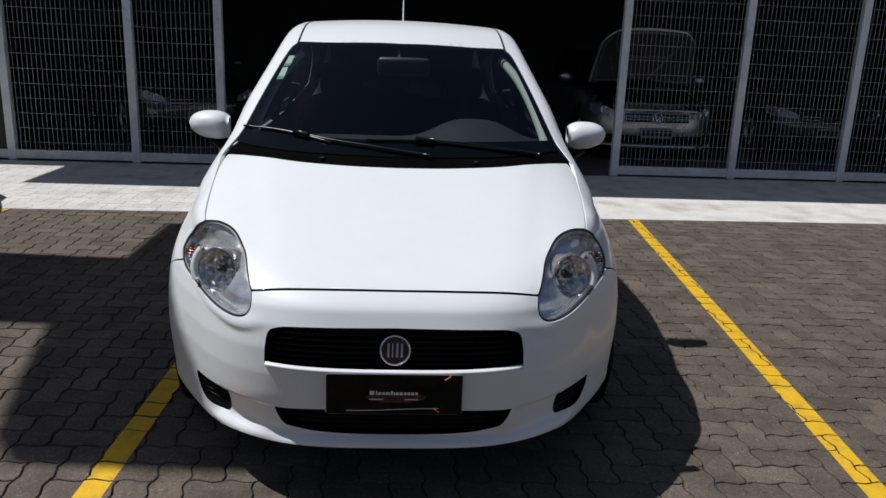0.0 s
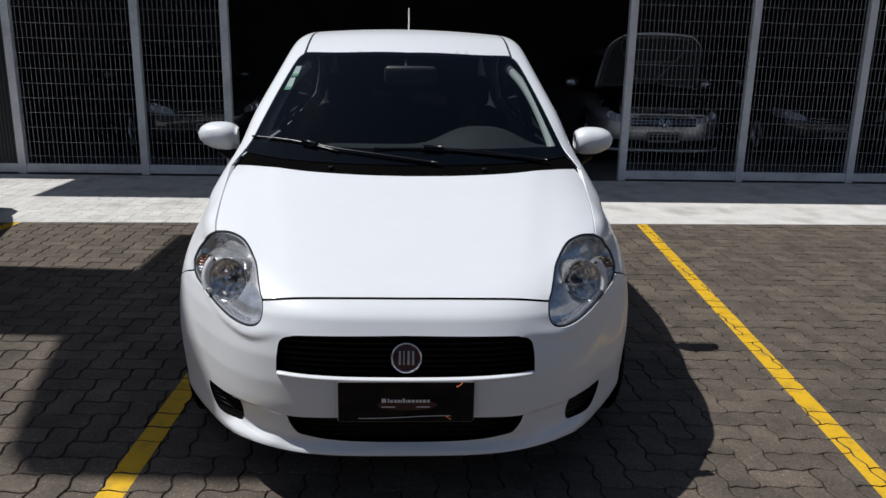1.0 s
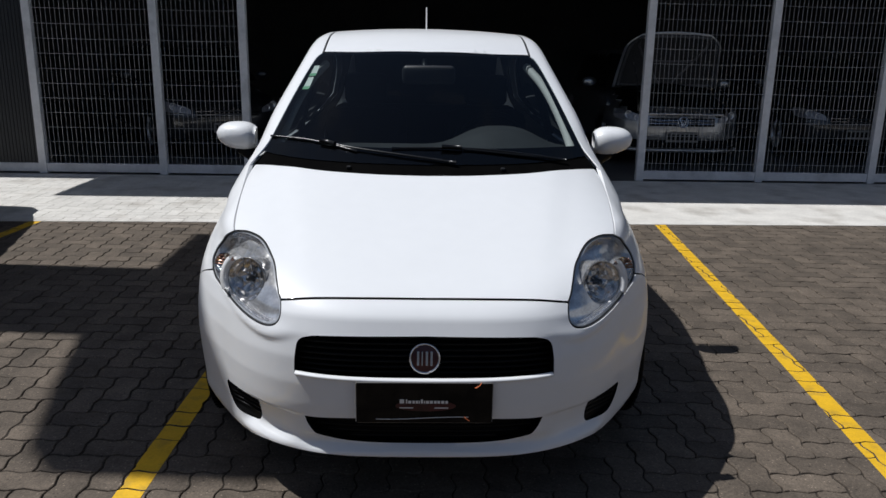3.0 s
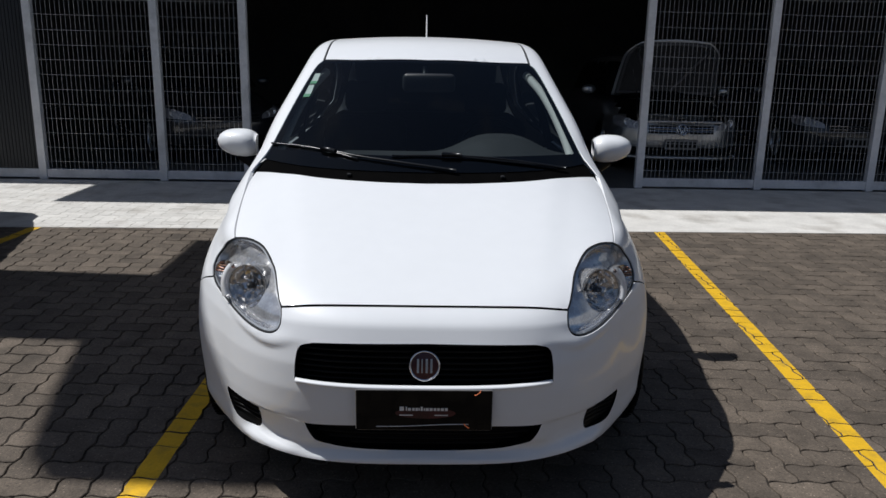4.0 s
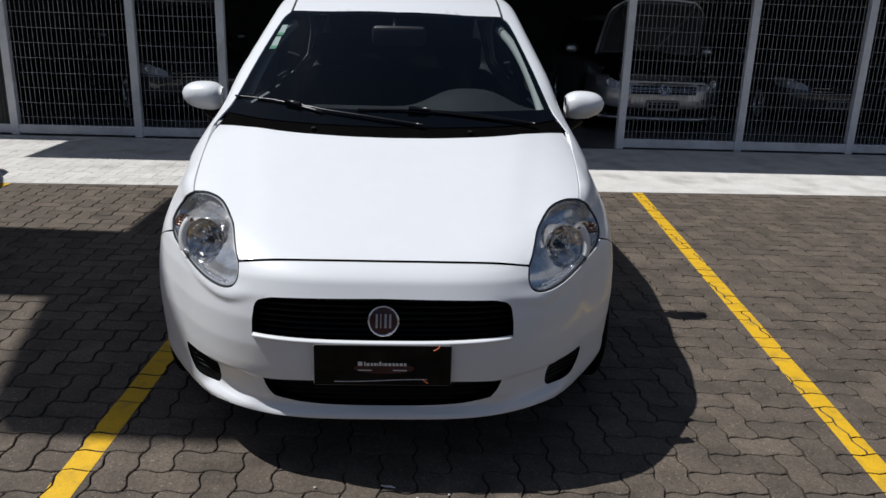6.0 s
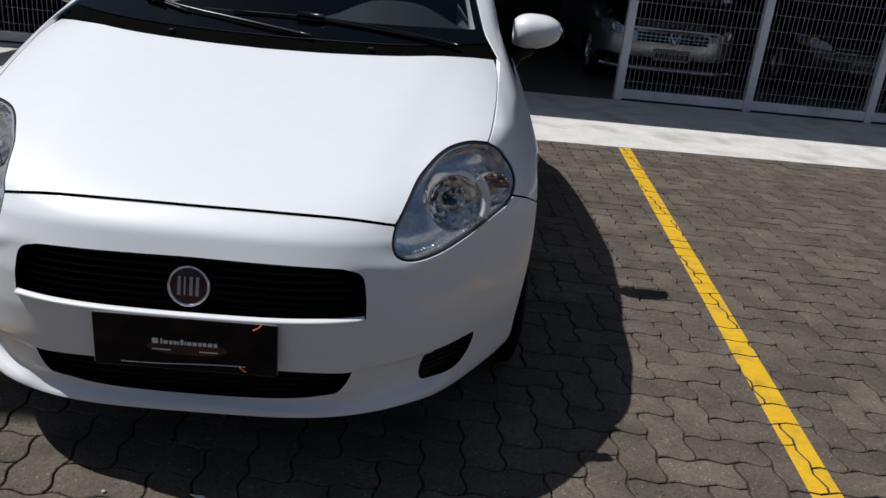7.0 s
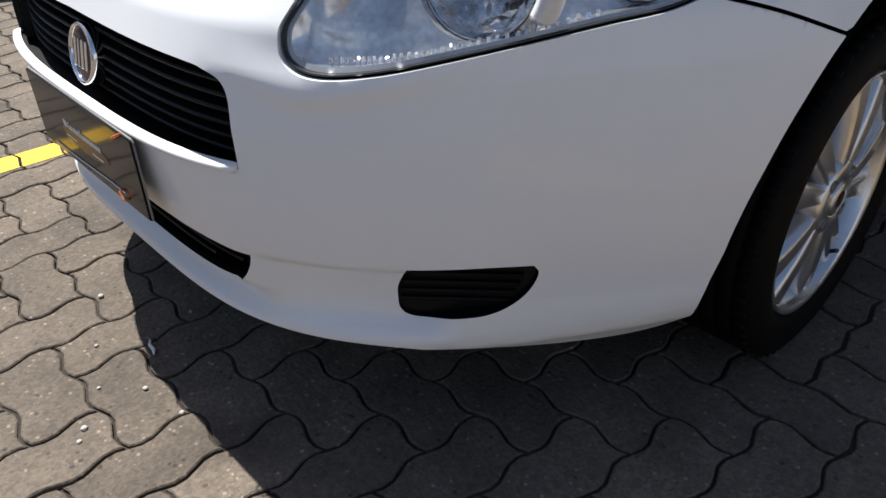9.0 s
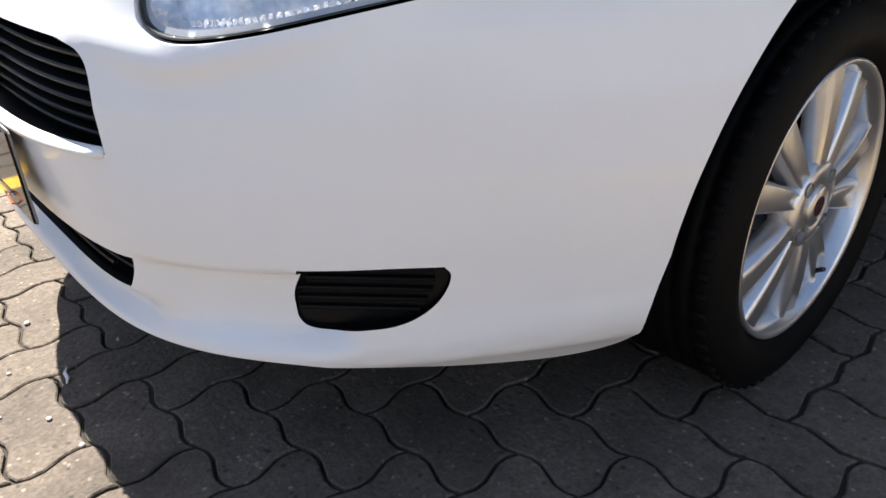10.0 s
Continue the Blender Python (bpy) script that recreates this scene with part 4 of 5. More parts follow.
    for z, w in ((0.272, 0.22), (0.288, 0.29), (0.304, 0.325), (0.322, 0.335)):
        bm = bmesh.new()
        tube(bm, [(x, nose_profile(0.32) + nose_plan(x) + 0.040, z) for x in np.linspace(-w, w, 31)], 0.0034, 6)
        part("slat", bm, BLACK_PLASTIC, mouth, smooth=True)
    # fog lamp blanks
    for s in (1, -1):
        def back(x):
            return 0.149 + (x - 0.52) * 0.94

        o = np.array([(q[0], q[2]) for q in fog_outline()])
        v, f, _ = fill(resample(shrink(o, -0.006), 0.01), [], 0.02)
        bm = bmesh.new()
        vs = [bm.verts.new((s * x, back(x), z)) for x, z in v]
        for t in f:
            bm.faces.new([vs[k] for k in t])
        edge = FRONT.place(resample(FRONT.flat(fog_outline()), 0.006), 0.003)
        front_ring, back_ring = [bm.verts.new((s * x, y, z)) for x, y, z in edge], [bm.verts.new((s * x, back(x) + 0.002, z)) for x, y, z in edge]
        for k in range(len(edge)):
            j = (k + 1) % len(edge)
            bm.faces.new((front_ring[k], front_ring[j], back_ring[j], back_ring[k]))
        blank = part("fog_blank", bm, BLACK_PLASTIC, car, "black ribbed plastic fog lamp blank")
        for k in range(5):
            z = 0.286 + 0.0135 * k
            xs = v[np.abs(v[:, 1] - z) < 0.009, 0]
            bm = bmesh.new()
            tube(bm, [(s * x, back(x) - 0.004, z) for x in (xs.min() + 0.006, xs.max() - 0.020)], 0.0032, 6)
            part("rib", bm, BLACK_PLASTIC, blank, smooth=True)
    # advert board in the place of the number plate
    board = part("plate_board", boxed(-0.198, 0.198, -0.052, -0.046, 0.350, 0.474, 0.0015), PLATE_BLACK, car, "glossy black advert board in the number plate's place")
    bm = bmesh.new()
    tube(bm, [(x, -0.0475, z) for x, z in ((-0.1985, 0.352), (-0.196, 0.3495), (0.196, 0.3495), (0.1985, 0.352), (0.1985, 0.472), (0.196, 0.4745), (-0.196, 0.4745), (-0.1985, 0.472))], 0.0016, 6, True)
    part("board_edge", bm, BOARD_EDGE, board, "pale cut edge of the board")
    for x, w in ((-0.069, 0.0065), (-0.0555, 0.002), (-0.0465, 0.0045), (-0.035, 0.0035), (-0.0255, 0.0035), (-0.0185, 0.0018), (-0.011, 0.003), (-0.0035, 0.0018), (0.005, 0.0045), (0.0165, 0.0045), (0.028, 0.0038), (0.038, 0.0038), (0.0495, 0.0048), (0.061, 0.0038)):
        h = 0.0125 if w > 0.006 or abs(x + 0.0555) < 1e-3 or abs(x + 0.011) < 1e-3 else 0.0085
        part("lettering_bar", boxed(x - w + 0.004, x + w + 0.004, -0.0532, -0.052, 0.412, 0.412 + h), PRINT_WHITE, board)
    bm = bmesh.new()
    rings = [[bm.verts.new((0.004 + 0.088 * math.cos(a), y, 0.404 + 0.017 * math.sin(a))) for a in np.linspace(0, 2 * math.pi, 40, endpoint=False)] for y in (-0.0515, -0.0526)]
    bm.faces.new(rings[1])
    for k in range(40):
        bm.faces.new((rings[0][k - 1], rings[0][k], rings[1][k], rings[1][k - 1]))
    bmesh.ops.recalc_face_normals(bm, faces=bm.faces)
    part("red_oval", bm, PRINT_RED, board, "dark red oval under the lettering")
    for x in (-0.052, 0.05):
        part("small_print_bar", boxed(x - 0.02, x + 0.02, -0.0532, -0.052, 0.3965, 0.3995), PRINT_WHITE, board)
    bm = bmesh.new()
    tube(bm, [(x, -0.0535, 0.366 + 0.004 * math.sin(x * 14)) for x in np.linspace(-0.14, 0.13, 13)], 0.0011, 5)
    part("tie_wire", bm, PRINT_WHITE, board)
    for x, z, a in ((0.155, 0.468, -35), (0.125, 0.365, 40)):
        bm = bmesh.new()
        m = pose(x, -0.052, z, 0, a, 0)
        tube(bm, [m @ Vector(q) for q in ((-0.012, 0.004, 0), (-0.007, -0.006, 0), (0.007, -0.006, 0), (0.012, 0.004, 0))], 0.0016, 5)
        part("cable_tie", bm, ZIP_TIE, board, "orange cable tie")


def car_wheel(car, x, y, s, turn=0.0):
    """Tyre with grooves, cast rim with five twin spokes, four bolts, cap, brake disc behind."""
    m = pose(s * x, y, 0.284, 0, 0, turn) @ pose(0, 0, 0, 0, 90 * s, 0)
    R = 0.286
    prof = [(0.205, -0.16), (0.24, -0.178), (0.268, -0.172), (0.283, -0.155)]
    for k in range(5):
        h = -0.150 + 0.028 * k
        prof += [(R, h), (R, h + 0.020), (R - 0.008, h + 0.0215), (R - 0.008, h + 0.0265)]
    prof += [(R, -0.010), (0.283, 0.005), (0.275, 0.013), (0.257, 0.020), (0.237, 0.022), (0.220, 0.016), (0.210, 0.006), (0.202, 0.0)]
    bm = lathe(bmesh.new(), prof, m, 96)
    for k in range(60):
        a = 2 * math.pi * k / 60
        for h in (-0.135, -0.003):
            box(bm, R - 0.006, R + 0.0015, -0.006, 0.006, h - 0.010, h + 0.010, 0, m @ pose(0, 0, 0, 0, 0, math.degrees(a)))
    wheel = part("wheel", bm, RUBBER, car, "black tyre on a silver alloy rim", smooth=True)
    bm = lathe(bmesh.new(), [(0.199, -0.15), (0.190, -0.145), (0.185, -0.10), (0.187, -0.02), (0.196, 0.004), (0.203, 0.011), (0.207, 0.009), (0.207, -0.002)], m, 72)
    rim = part("rim", bm, ALLOY, wheel, "silver rim with five twin spokes", smooth=True)
    for k in range(5):
        for side in (-1, 1):
            bm = bmesh.new()
            a = radians(72 * k + 90) + side * radians(13.5)
            root = radians(72 * k + 90) + side * radians(14)
            rows = []
            for t in np.linspace(0, 1, 9):
                r = 0.052 + 0.140 * t
                ang = root + (a - root) * t + side * 0.03 * t * t
                w = 0.0135 + 0.0115 * t
                top = 0.008 - 0.006 * t + 0.003 * math.sin(math.pi * t) - 0.004
                c, d = Vector((math.cos(ang), math.sin(ang), 0)), Vector((-math.sin(ang), math.cos(ang), 0))
                rows.append([bm.verts.new(m @ (c * r + d * o + Vector((0, 0, h)))) for o, h in ((-w * 1.1, top - 0.034), (-w, top - 0.006), (-w * 0.72, top), (0, top - 0.005), (w * 0.72, top), (w, top - 0.006), (w * 1.1, top - 0.034))])
            for p, q in zip(rows, rows[1:]):
                for j in range(6):
                    bm.faces.new((p[j], p[j + 1], q[j + 1], q[j]))
            bmesh.ops.recalc_face_normals(bm, faces=bm.faces)
            part("spoke", bm, ALLOY, rim, smooth=True)
    bm = lathe(bmesh.new(), [(0.066, -0.03), (0.066, 0.0), (0.060, 0.006), (0.034, 0.009), (0.030, 0.004)], m, 40)
    part("hub", bm, ALLOY, rim, smooth=True)
    for k in range(4):
        a = radians(45 + 90 * k)
        q = m @ pose(0.049 * math.cos(a), 0.049 * math.sin(a), 0)
        bm = lathe(bmesh.new(), [(0.0105, 0.0095), (0.0105, 0.002), (0.008, 0.0), (0.0072, 0.006), (0.0005, 0.007)], q, 12)
        part("wheel_bolt", bm, DISC, rim, "recessed steel wheel bolt")
    bm = lathe(bmesh.new(), [(0.030, 0.003), (0.030, 0.009), (0.027, 0.0115), (0.0005, 0.013)], m, 32)
    cap = part("hub_cap", bm, ALLOY, rim, smooth=True)
    bm = lathe(bmesh.new(), [(0.015, 0.0130), (0.0005, 0.0142)], m, 28)
    part("cap_badge", bm, BADGE_RED, cap, "dark red badge")
    bm = lathe(bmesh.new(), [(0.13, -0.075), (0.13, -0.065), (0.06, -0.065), (0.055, -0.04), (0.03, -0.04)], m, 48)
    part("brake_disc", bm, DISC, wheel)
    bm = boxed(0.07, 0.135, -0.06, 0.06, -0.10, -0.04, 0.01, m @ pose(0, 0, 0, 0, 0, 200))
    part("brake_caliper", bm, DARK_CAVITY, wheel)
    q = m @ pose(0.172 * math.cos(0.5), 0.172 * math.sin(0.5), -0.01, 0, -40, 28)
    bm = bmesh.new()
    tube(bm, [q @ Vector((0, 0, -0.01)), q @ Vector((0, 0, 0.03))], 0.004, 8)
    part("valve", bm, GASKET, rim)


def white_hatchback():
    car = thing("hatchback", "white five-door hatchback parked on grey pavers ", "car")
    car_body(car)
    car_cabin(car)
    car_front_details(car)
    for s in (1, -1):
        car_mirror(car, s)
        car_headlamp(car, s)
        for y in (0.814, 3.34):
            car_wheel(car, 0.797 if y < 1 else 0.805, y, s, 1.6 if y < 1 else 0.0)
    return car


white_hatchback()
# ---- the place: ground, pavers, walkway, gates, hall, canopy ----
UNIT = 0.110
WALK_Y = 4.14     # where the whitewashed walkway begins
GATE_Y = 6.47
part("ground", boxed(-400, 400, -400, 400, -0.30, -0.06), ASPHALT)
tagged(bpy.data.objects["ground"], "dark asphalt ground reaching to the horizon", "ground", kind="structure")
part("paver_bed", boxed(-9, 9, -7, GATE_Y + 0.3, -0.06, -0.010), JOINT)
tagged(bpy.data.objects["paver_bed"], "dark sand bed under the pavers", "ground", kind="structure")


def wavy(a, b, n):
    """A unit edge between two lattice corners, bent like an S, without its end."""
    (ax, ay), (bx, by) = a, b
    way = 1 if (ax, ay) < (bx, by) else -1
    out = []
    for k in range(n):
        t = k / n
        s = (math.sin(2 * math.pi * t) * 0.071 + math.sin(6 * math.pi * t) * 0.010) * way
        out.append((ax + (bx - ax) * t + (s if ax == bx else 0), ay + (by - ay) * t + (s if ay == by else 0)))
    return out


@functools.lru_cache(None)
def paver_local(flat, n):
    """The wavy outline of a paver about its own middle, two cells long along x or y: rings at the chamfer's top, its foot and the joint."""
    c = [(0, 0), (1, 0), (2, 0), (2, 1), (1, 1), (0, 1)] if flat else [(0, 0), (1, 0), (1, 1), (1, 2), (0, 2), (0, 1)]
    r = np.array([q for a, b in zip(c, c[1:] + c[:1]) for q in wavy(a, b, n)]) * UNIT
    r = r - (np.array((2, 1)) if flat else np.array((1, 2))) * UNIT / 2
    # the pieces that the camera passes closely are finer
    return shrink(r, 0.0050 if n == 6 else 0.0062), shrink(r, 0.0028 if n == 6 else 0.0038), shrink(r, 0.0020)


def paver_mesh(bm, flat, at=(0, 0), dz=0.0, tilt=(0, 0), n=3):
    inner, outer, _ = paver_local(flat, n)
    top = [bm.verts.new((x + at[0], y + at[1], dz + x * tilt[0] + y * tilt[1])) for x, y in inner]
    low = [bm.verts.new((x + at[0], y + at[1], dz - 0.0022 + x * tilt[0] + y * tilt[1])) for x, y in outer]
    m = len(top)
    bm.faces.new(top)
    base = [bm.verts.new((x + at[0], y + at[1], -0.011)) for x, y in outer]
    for k in range(m):
        bm.faces.new((low[k], low[(k + 1) % m], top[(k + 1) % m], top[k]))
        bm.faces.new((base[k], base[(k + 1) % m], low[(k + 1) % m], low[k]))


def cut(poly, planes):
    """The part of an outline where nx * x + ny * y <= lim for every plane."""
    for nx, ny, lim in planes:
        out = []
        for a, b in zip(poly, poly[1:] + poly[:1]):
            fa, fb = nx * a[0] + ny * a[1] - lim, nx * b[0] + ny * b[1] - lim
            if fa <= 0:
                out.append(a)
            if fa * fb < 0:
                t = fa / (fa - fb)
                out.append((a[0] + (b[0] - a[0]) * t, a[1] + (b[1] - a[1]) * t))
        poly = out
        if len(poly) < 3:
            return []
    return poly


def plate(bm, poly, z, foot):
    """A flat piece with upright edges."""
    if len(poly) >= 3:
        top, low = [bm.verts.new((x, y, z)) for x, y in poly], [bm.verts.new((x, y, foot)) for x, y in poly]
        bm.faces.new(top)
        for k in range(len(top)):
            j = (k + 1) % len(top)
            bm.faces.new((low[k], low[j], top[j], top[k]))


LINES = [((1.60, -0.2), (2.002, 4.31)), ((-0.975, -0.9), (-0.855, 4.29)), ((4.25, -0.2), (4.635, 4.33)), ((-3.40, -0.9), (-3.14, 4.25))]
SHIFT = (-0.007, 0.040)
WALK_SLOPE = 0.026


def paint_lines(paint, flat, cx, cy, dz, tilt, planes=()):
    """The yellow paint that one paver carries."""
    for bm, ((x0, y0), (x1, y1)) in zip(paint, LINES):
        if not y0 - 0.2 < cy < y1 + 0.1 or abs(cx - (x0 + (x1 - x0) * (cy - y0) / (y1 - y0))) > 0.3:
            continue
        far = math.hypot(x1 - x0, y1 - y0)
        dx, dy = (x1 - x0) / far, (y1 - y0) / far
        off, along = dy * x0 - dx * y0, dx * x0 + dy * y0
        poly = cut([tuple(q) for q in paver_local(flat, 4)[1] + (cx, cy)], [(dy, -dx, off + 0.046), (-dy, dx, 0.044 - off), (-dx, -dy, -along), (dx, dy, along + far), *planes])
        if len(poly) >= 3:
            bm.faces.new([bm.verts.new((x, y, dz + 0.0012 + (x - cx) * tilt[0] + (y - cy) * tilt[1])) for x, y in poly])


def joint_fill():
    """Grit and sand that fills the joints to an uneven height."""
    xs, ys = np.arange(-2.6, 3.4, 0.035), np.arange(-1.8, 4.2, 0.035)
    gx, gy = np.meshgrid(xs, ys)
    n = np.sin(gx * 9.1 + 1.7 * np.sin(gy * 5.3)) * np.sin(gy * 7.9 + 1.9 * np.sin(gx * 4.1)) + 0.6 * np.sin(gx * 31 + gy * 17) * np.sin(gy * 37 - gx * 11)
    z = np.clip(-0.0074 + 0.0026 * n, -0.0098, -0.0040)
    w = len(xs)
    faces = [(r * w + c, r * w + c + 1, (r + 1) * w + c + 1, (r + 1) * w + c) for r in range(len(ys) - 1) for c in range(w - 1)]
    me = bpy.data.meshes.new("joint_fill")
    me.from_pydata(np.stack((gx, gy, z), -1).reshape(-1, 3).tolist(), [], faces)
    me.materials.append(GRIT)
    tagged(new("joint_fill", me), "brown grit and sand in the paver joints", "sand", kind="stuff")


joint_fill()


def pavers():
    rng = random.Random(5)
    field, walk = bmesh.new(), bmesh.new()
    paint = [bmesh.new() for _ in LINES]
    shared, near = {}, []
    pavement = thing("pavement", "grey concrete pavers with wavy edges in herringbone", "pavement", kind="structure")
    for i in range(-80, 81):
        for j in range(-63, 62):
            s = (i - j + 2) % 4
            if s not in (0, 3):
                continue
            flat = s == 0
            cx, cy = (i + (1 if flat else 0.5)) * UNIT + SHIFT[0], (j + (0.5 if flat else 1)) * UNIT + SHIFT[1]
            if cy > GATE_Y - 0.05 or cy < -6.8 or abs(cx) > 8.7:
                continue
            dz, tilt = rng.uniform(-0.0012, 0.0012), (rng.uniform(-0.007, 0.007), rng.uniform(-0.007, 0.007))
            over = cy - WALK_Y - WALK_SLOPE * cx
            if over > 0.16 and cx > 0.12:
                continue
            if over > -0.16:
                ring = [tuple(q) for q in paver_local(flat, 3)[2] + (cx, cy)]
                plate(walk, cut(ring, [(WALK_SLOPE, -1, -WALK_Y - 0.004), (1, 0, 0.0)]), 0.002 + dz * 0.3, -0.0035)
                if over < 0.16:
                    ring = [tuple(q) for q in paver_local(flat, 3)[1] + (cx, cy)]
                    plate(field, cut(ring, [(-WALK_SLOPE, 1, WALK_Y - 0.004)]), dz, -0.011)
                    paint_lines(paint, flat, cx, cy, dz, (0, 0), [(-WALK_SLOPE, 1, WALK_Y - 0.006)])
                continue
            if -0.95 < cx < 1.05 and -0.62 < cy < 0.62 or 1.05 <= cx < 2.0 and 0.3 < cy < 2.4:
                near.append((flat, cx, cy, dz, tilt))
            else:
                paver_mesh(field, flat, (cx, cy), dz, tilt, 4 if cy > -1.8 and -4.4 < cx < 5.5 else 2)
            paint_lines(paint, flat, cx, cy, dz, tilt)
    near.sort(key=lambda q: math.hypot(q[1] - 0.3, q[2] + 0.1))
    for flat, cx, cy, dz, tilt in near[300:]:
        paver_mesh(field, flat, (cx, cy), dz, tilt, 5)
    part("paver_field", field, PAVER_REST, pavement)["kind"] = "stuff"
    w = part("walkway", boxed(-9, 9, 0, 2.5, -0.01, -0.0015), WALK_JOINT)
    w.matrix_basis = pose(0, WALK_Y, 0, 0, 0, math.degrees(WALK_SLOPE))
    tagged(w, "whitewashed worn walkway before the gates", "pavement", kind="structure")
    w = part("walkway_slab", boxed(0.0, 9, 0.004, 2.42, -0.003, 0.0025), WALK_PAVER)
    w.matrix_basis = pose(0, WALK_Y, 0, 0, 0, math.degrees(WALK_SLOPE))
    tagged(w, "smooth whitewashed concrete strip before the gates", "pavement", kind="structure")
    tagged(part("walkway_pavers", walk, WALK_PAVER), "whitewashed pavers of the walkway", "pavement", kind="stuff")
    for bm in paint:
        tagged(part("parking_line", bm, YELLOW), "worn yellow parking line painted on the pavers", "road marking", group="parking lines", kind="structure")
    for flat in (True, False):
        bm = bmesh.new()
        paver_mesh(bm, flat, n=6)
        me = bpy.data.meshes.new("paver")
        bm.to_mesh(me)
        bm.free()
        me.materials.append(PAVER)
        shared[flat] = me
    for flat, cx, cy, dz, tilt in near[:300]:
        ob = new("paver", shared[flat])
        ob.matrix_basis = pose(cx, cy, dz, math.degrees(tilt[1]), -math.degrees(tilt[0]), 0)
        ob.parent = pavement


def gate_panel(x0, x1, label, top=3.1, sheet=False, y=GATE_Y, posts=(True, False)):
    """A framed gate panel with close upright wires and cross wires; it shares the post at its far side with the next one."""
    g = thing("gate_panel", label, "gate", group="gate panels", at=pose((x0 + x1) / 2, y, 0))
    w = (x1 - x0) / 2
    for side, has in zip((-1, 1), posts):
        if has:
            part("post", boxed(side * w - 0.042, side * w + 0.042, -0.04, 0.04, 0.0, top, 0.004), GATE, g)
    part("bottom_rail", boxed(-w + 0.042, w - 0.042, -0.03, 0.03, 0.02, 0.115, 0.004), GATE, g)
    part("top_rail", boxed(-w + 0.042, w - 0.042, -0.03, 0.03, top - 0.09, top, 0.004), GATE, g)
    if sheet:
        bm = bmesh.new()
        n = int(w * 2 / 0.04)
        for k in range(n):
            box(bm, -w + 0.042 + (2 * w - 0.084) * k / n, -w + 0.042 + (2 * w - 0.084) * (k + 0.86) / n, -0.012, 0.012, 0.115, top - 0.09)
        part("slat_sheet", bm, SHEET, g, "close dark upright slats")
        return g
    rng = random.Random(int(x0 * 100))
    bm = bmesh.new()
    n = round((2 * w - 0.084) / 0.049)
    for k in range(1, n):
        x = -w + 0.042 + (2 * w - 0.084) * k / n
        lean = rng.uniform(-0.003, 0.003)
        tube(bm, [(x - lean, 0, 0.11), (x + lean, 0, top - 0.085)], 0.0027, 5)
    z = 0.2
    while z < top - 0.1:
        sag = rng.uniform(0.0, 0.01)
        tube(bm, [(x, -0.004, z - sag * (1 - (x / w) ** 2)) for x in np.linspace(-w + 0.04, w - 0.04, 7)], 0.0024, 5)
        z += 0.156
    part("wire_mesh", bm, WIRE, g, "grey steel wire mesh")
    return g


def gates():
    right = "grey framed steel mesh gate panel, slid aside"
    left = "grey framed steel mesh gate panel beside the entrance"
    for x0, x1 in ((2.425, 3.78), (3.78, 5.07), (5.07, 6.42)):
        gate_panel(x0, x1, right, posts=(True, x1 > 6))
    gate_panel(-2.89, -1.955, left, posts=(True, True))
    gate_panel(-4.21, -2.89, left)
    gate_panel(-5.5, -4.21, "dark slatted gate panel in a grey frame", sheet=True)


def hall():
    """The dark showroom behind the gates with its front wall and canopy."""
    def wall(name, dims, mat, label, cat="wall"):
        tagged(part(name, boxed(*dims), mat), label, cat, kind="structure")
    wall("wall_front", (-9, 9, GATE_Y - 0.12, GATE_Y + 0.12, 3.12, 5.2), WALL, "plaster wall above the gates")
    wall("wall_front_west", (-9, -5.56, GATE_Y - 0.12, GATE_Y + 0.12, -0.05, 3.12), WALL, "plaster wall beside the gates")
    wall("wall_front_east", (6.46, 9, GATE_Y - 0.12, GATE_Y + 0.12, -0.05, 3.12), WALL, "plaster wall beside the gates")
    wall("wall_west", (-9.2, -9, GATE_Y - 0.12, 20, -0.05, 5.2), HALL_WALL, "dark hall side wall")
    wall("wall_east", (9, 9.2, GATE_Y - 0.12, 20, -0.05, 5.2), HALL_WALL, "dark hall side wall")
    # plain walls round the yard, out of sight, added for reflections and bounced light
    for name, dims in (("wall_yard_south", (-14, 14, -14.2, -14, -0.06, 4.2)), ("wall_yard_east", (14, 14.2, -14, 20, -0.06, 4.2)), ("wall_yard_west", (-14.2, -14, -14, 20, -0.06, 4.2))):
        wall(name, dims, BOUNCE_WALL, "plain grey unseen wall added for reflections and bounced light")
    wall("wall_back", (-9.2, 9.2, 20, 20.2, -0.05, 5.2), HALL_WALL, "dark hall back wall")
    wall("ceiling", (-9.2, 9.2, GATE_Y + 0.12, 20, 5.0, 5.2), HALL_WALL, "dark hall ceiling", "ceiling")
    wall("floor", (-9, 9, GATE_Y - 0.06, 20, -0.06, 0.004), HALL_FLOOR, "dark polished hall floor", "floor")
    # canopy: its edges cast the shade that ends on the walkway
    wall("canopy", (-5.78, 9, 5.33, GATE_Y - 0.12, 3.85, 4.05), WALL, "flat canopy over the entrance", "canopy")


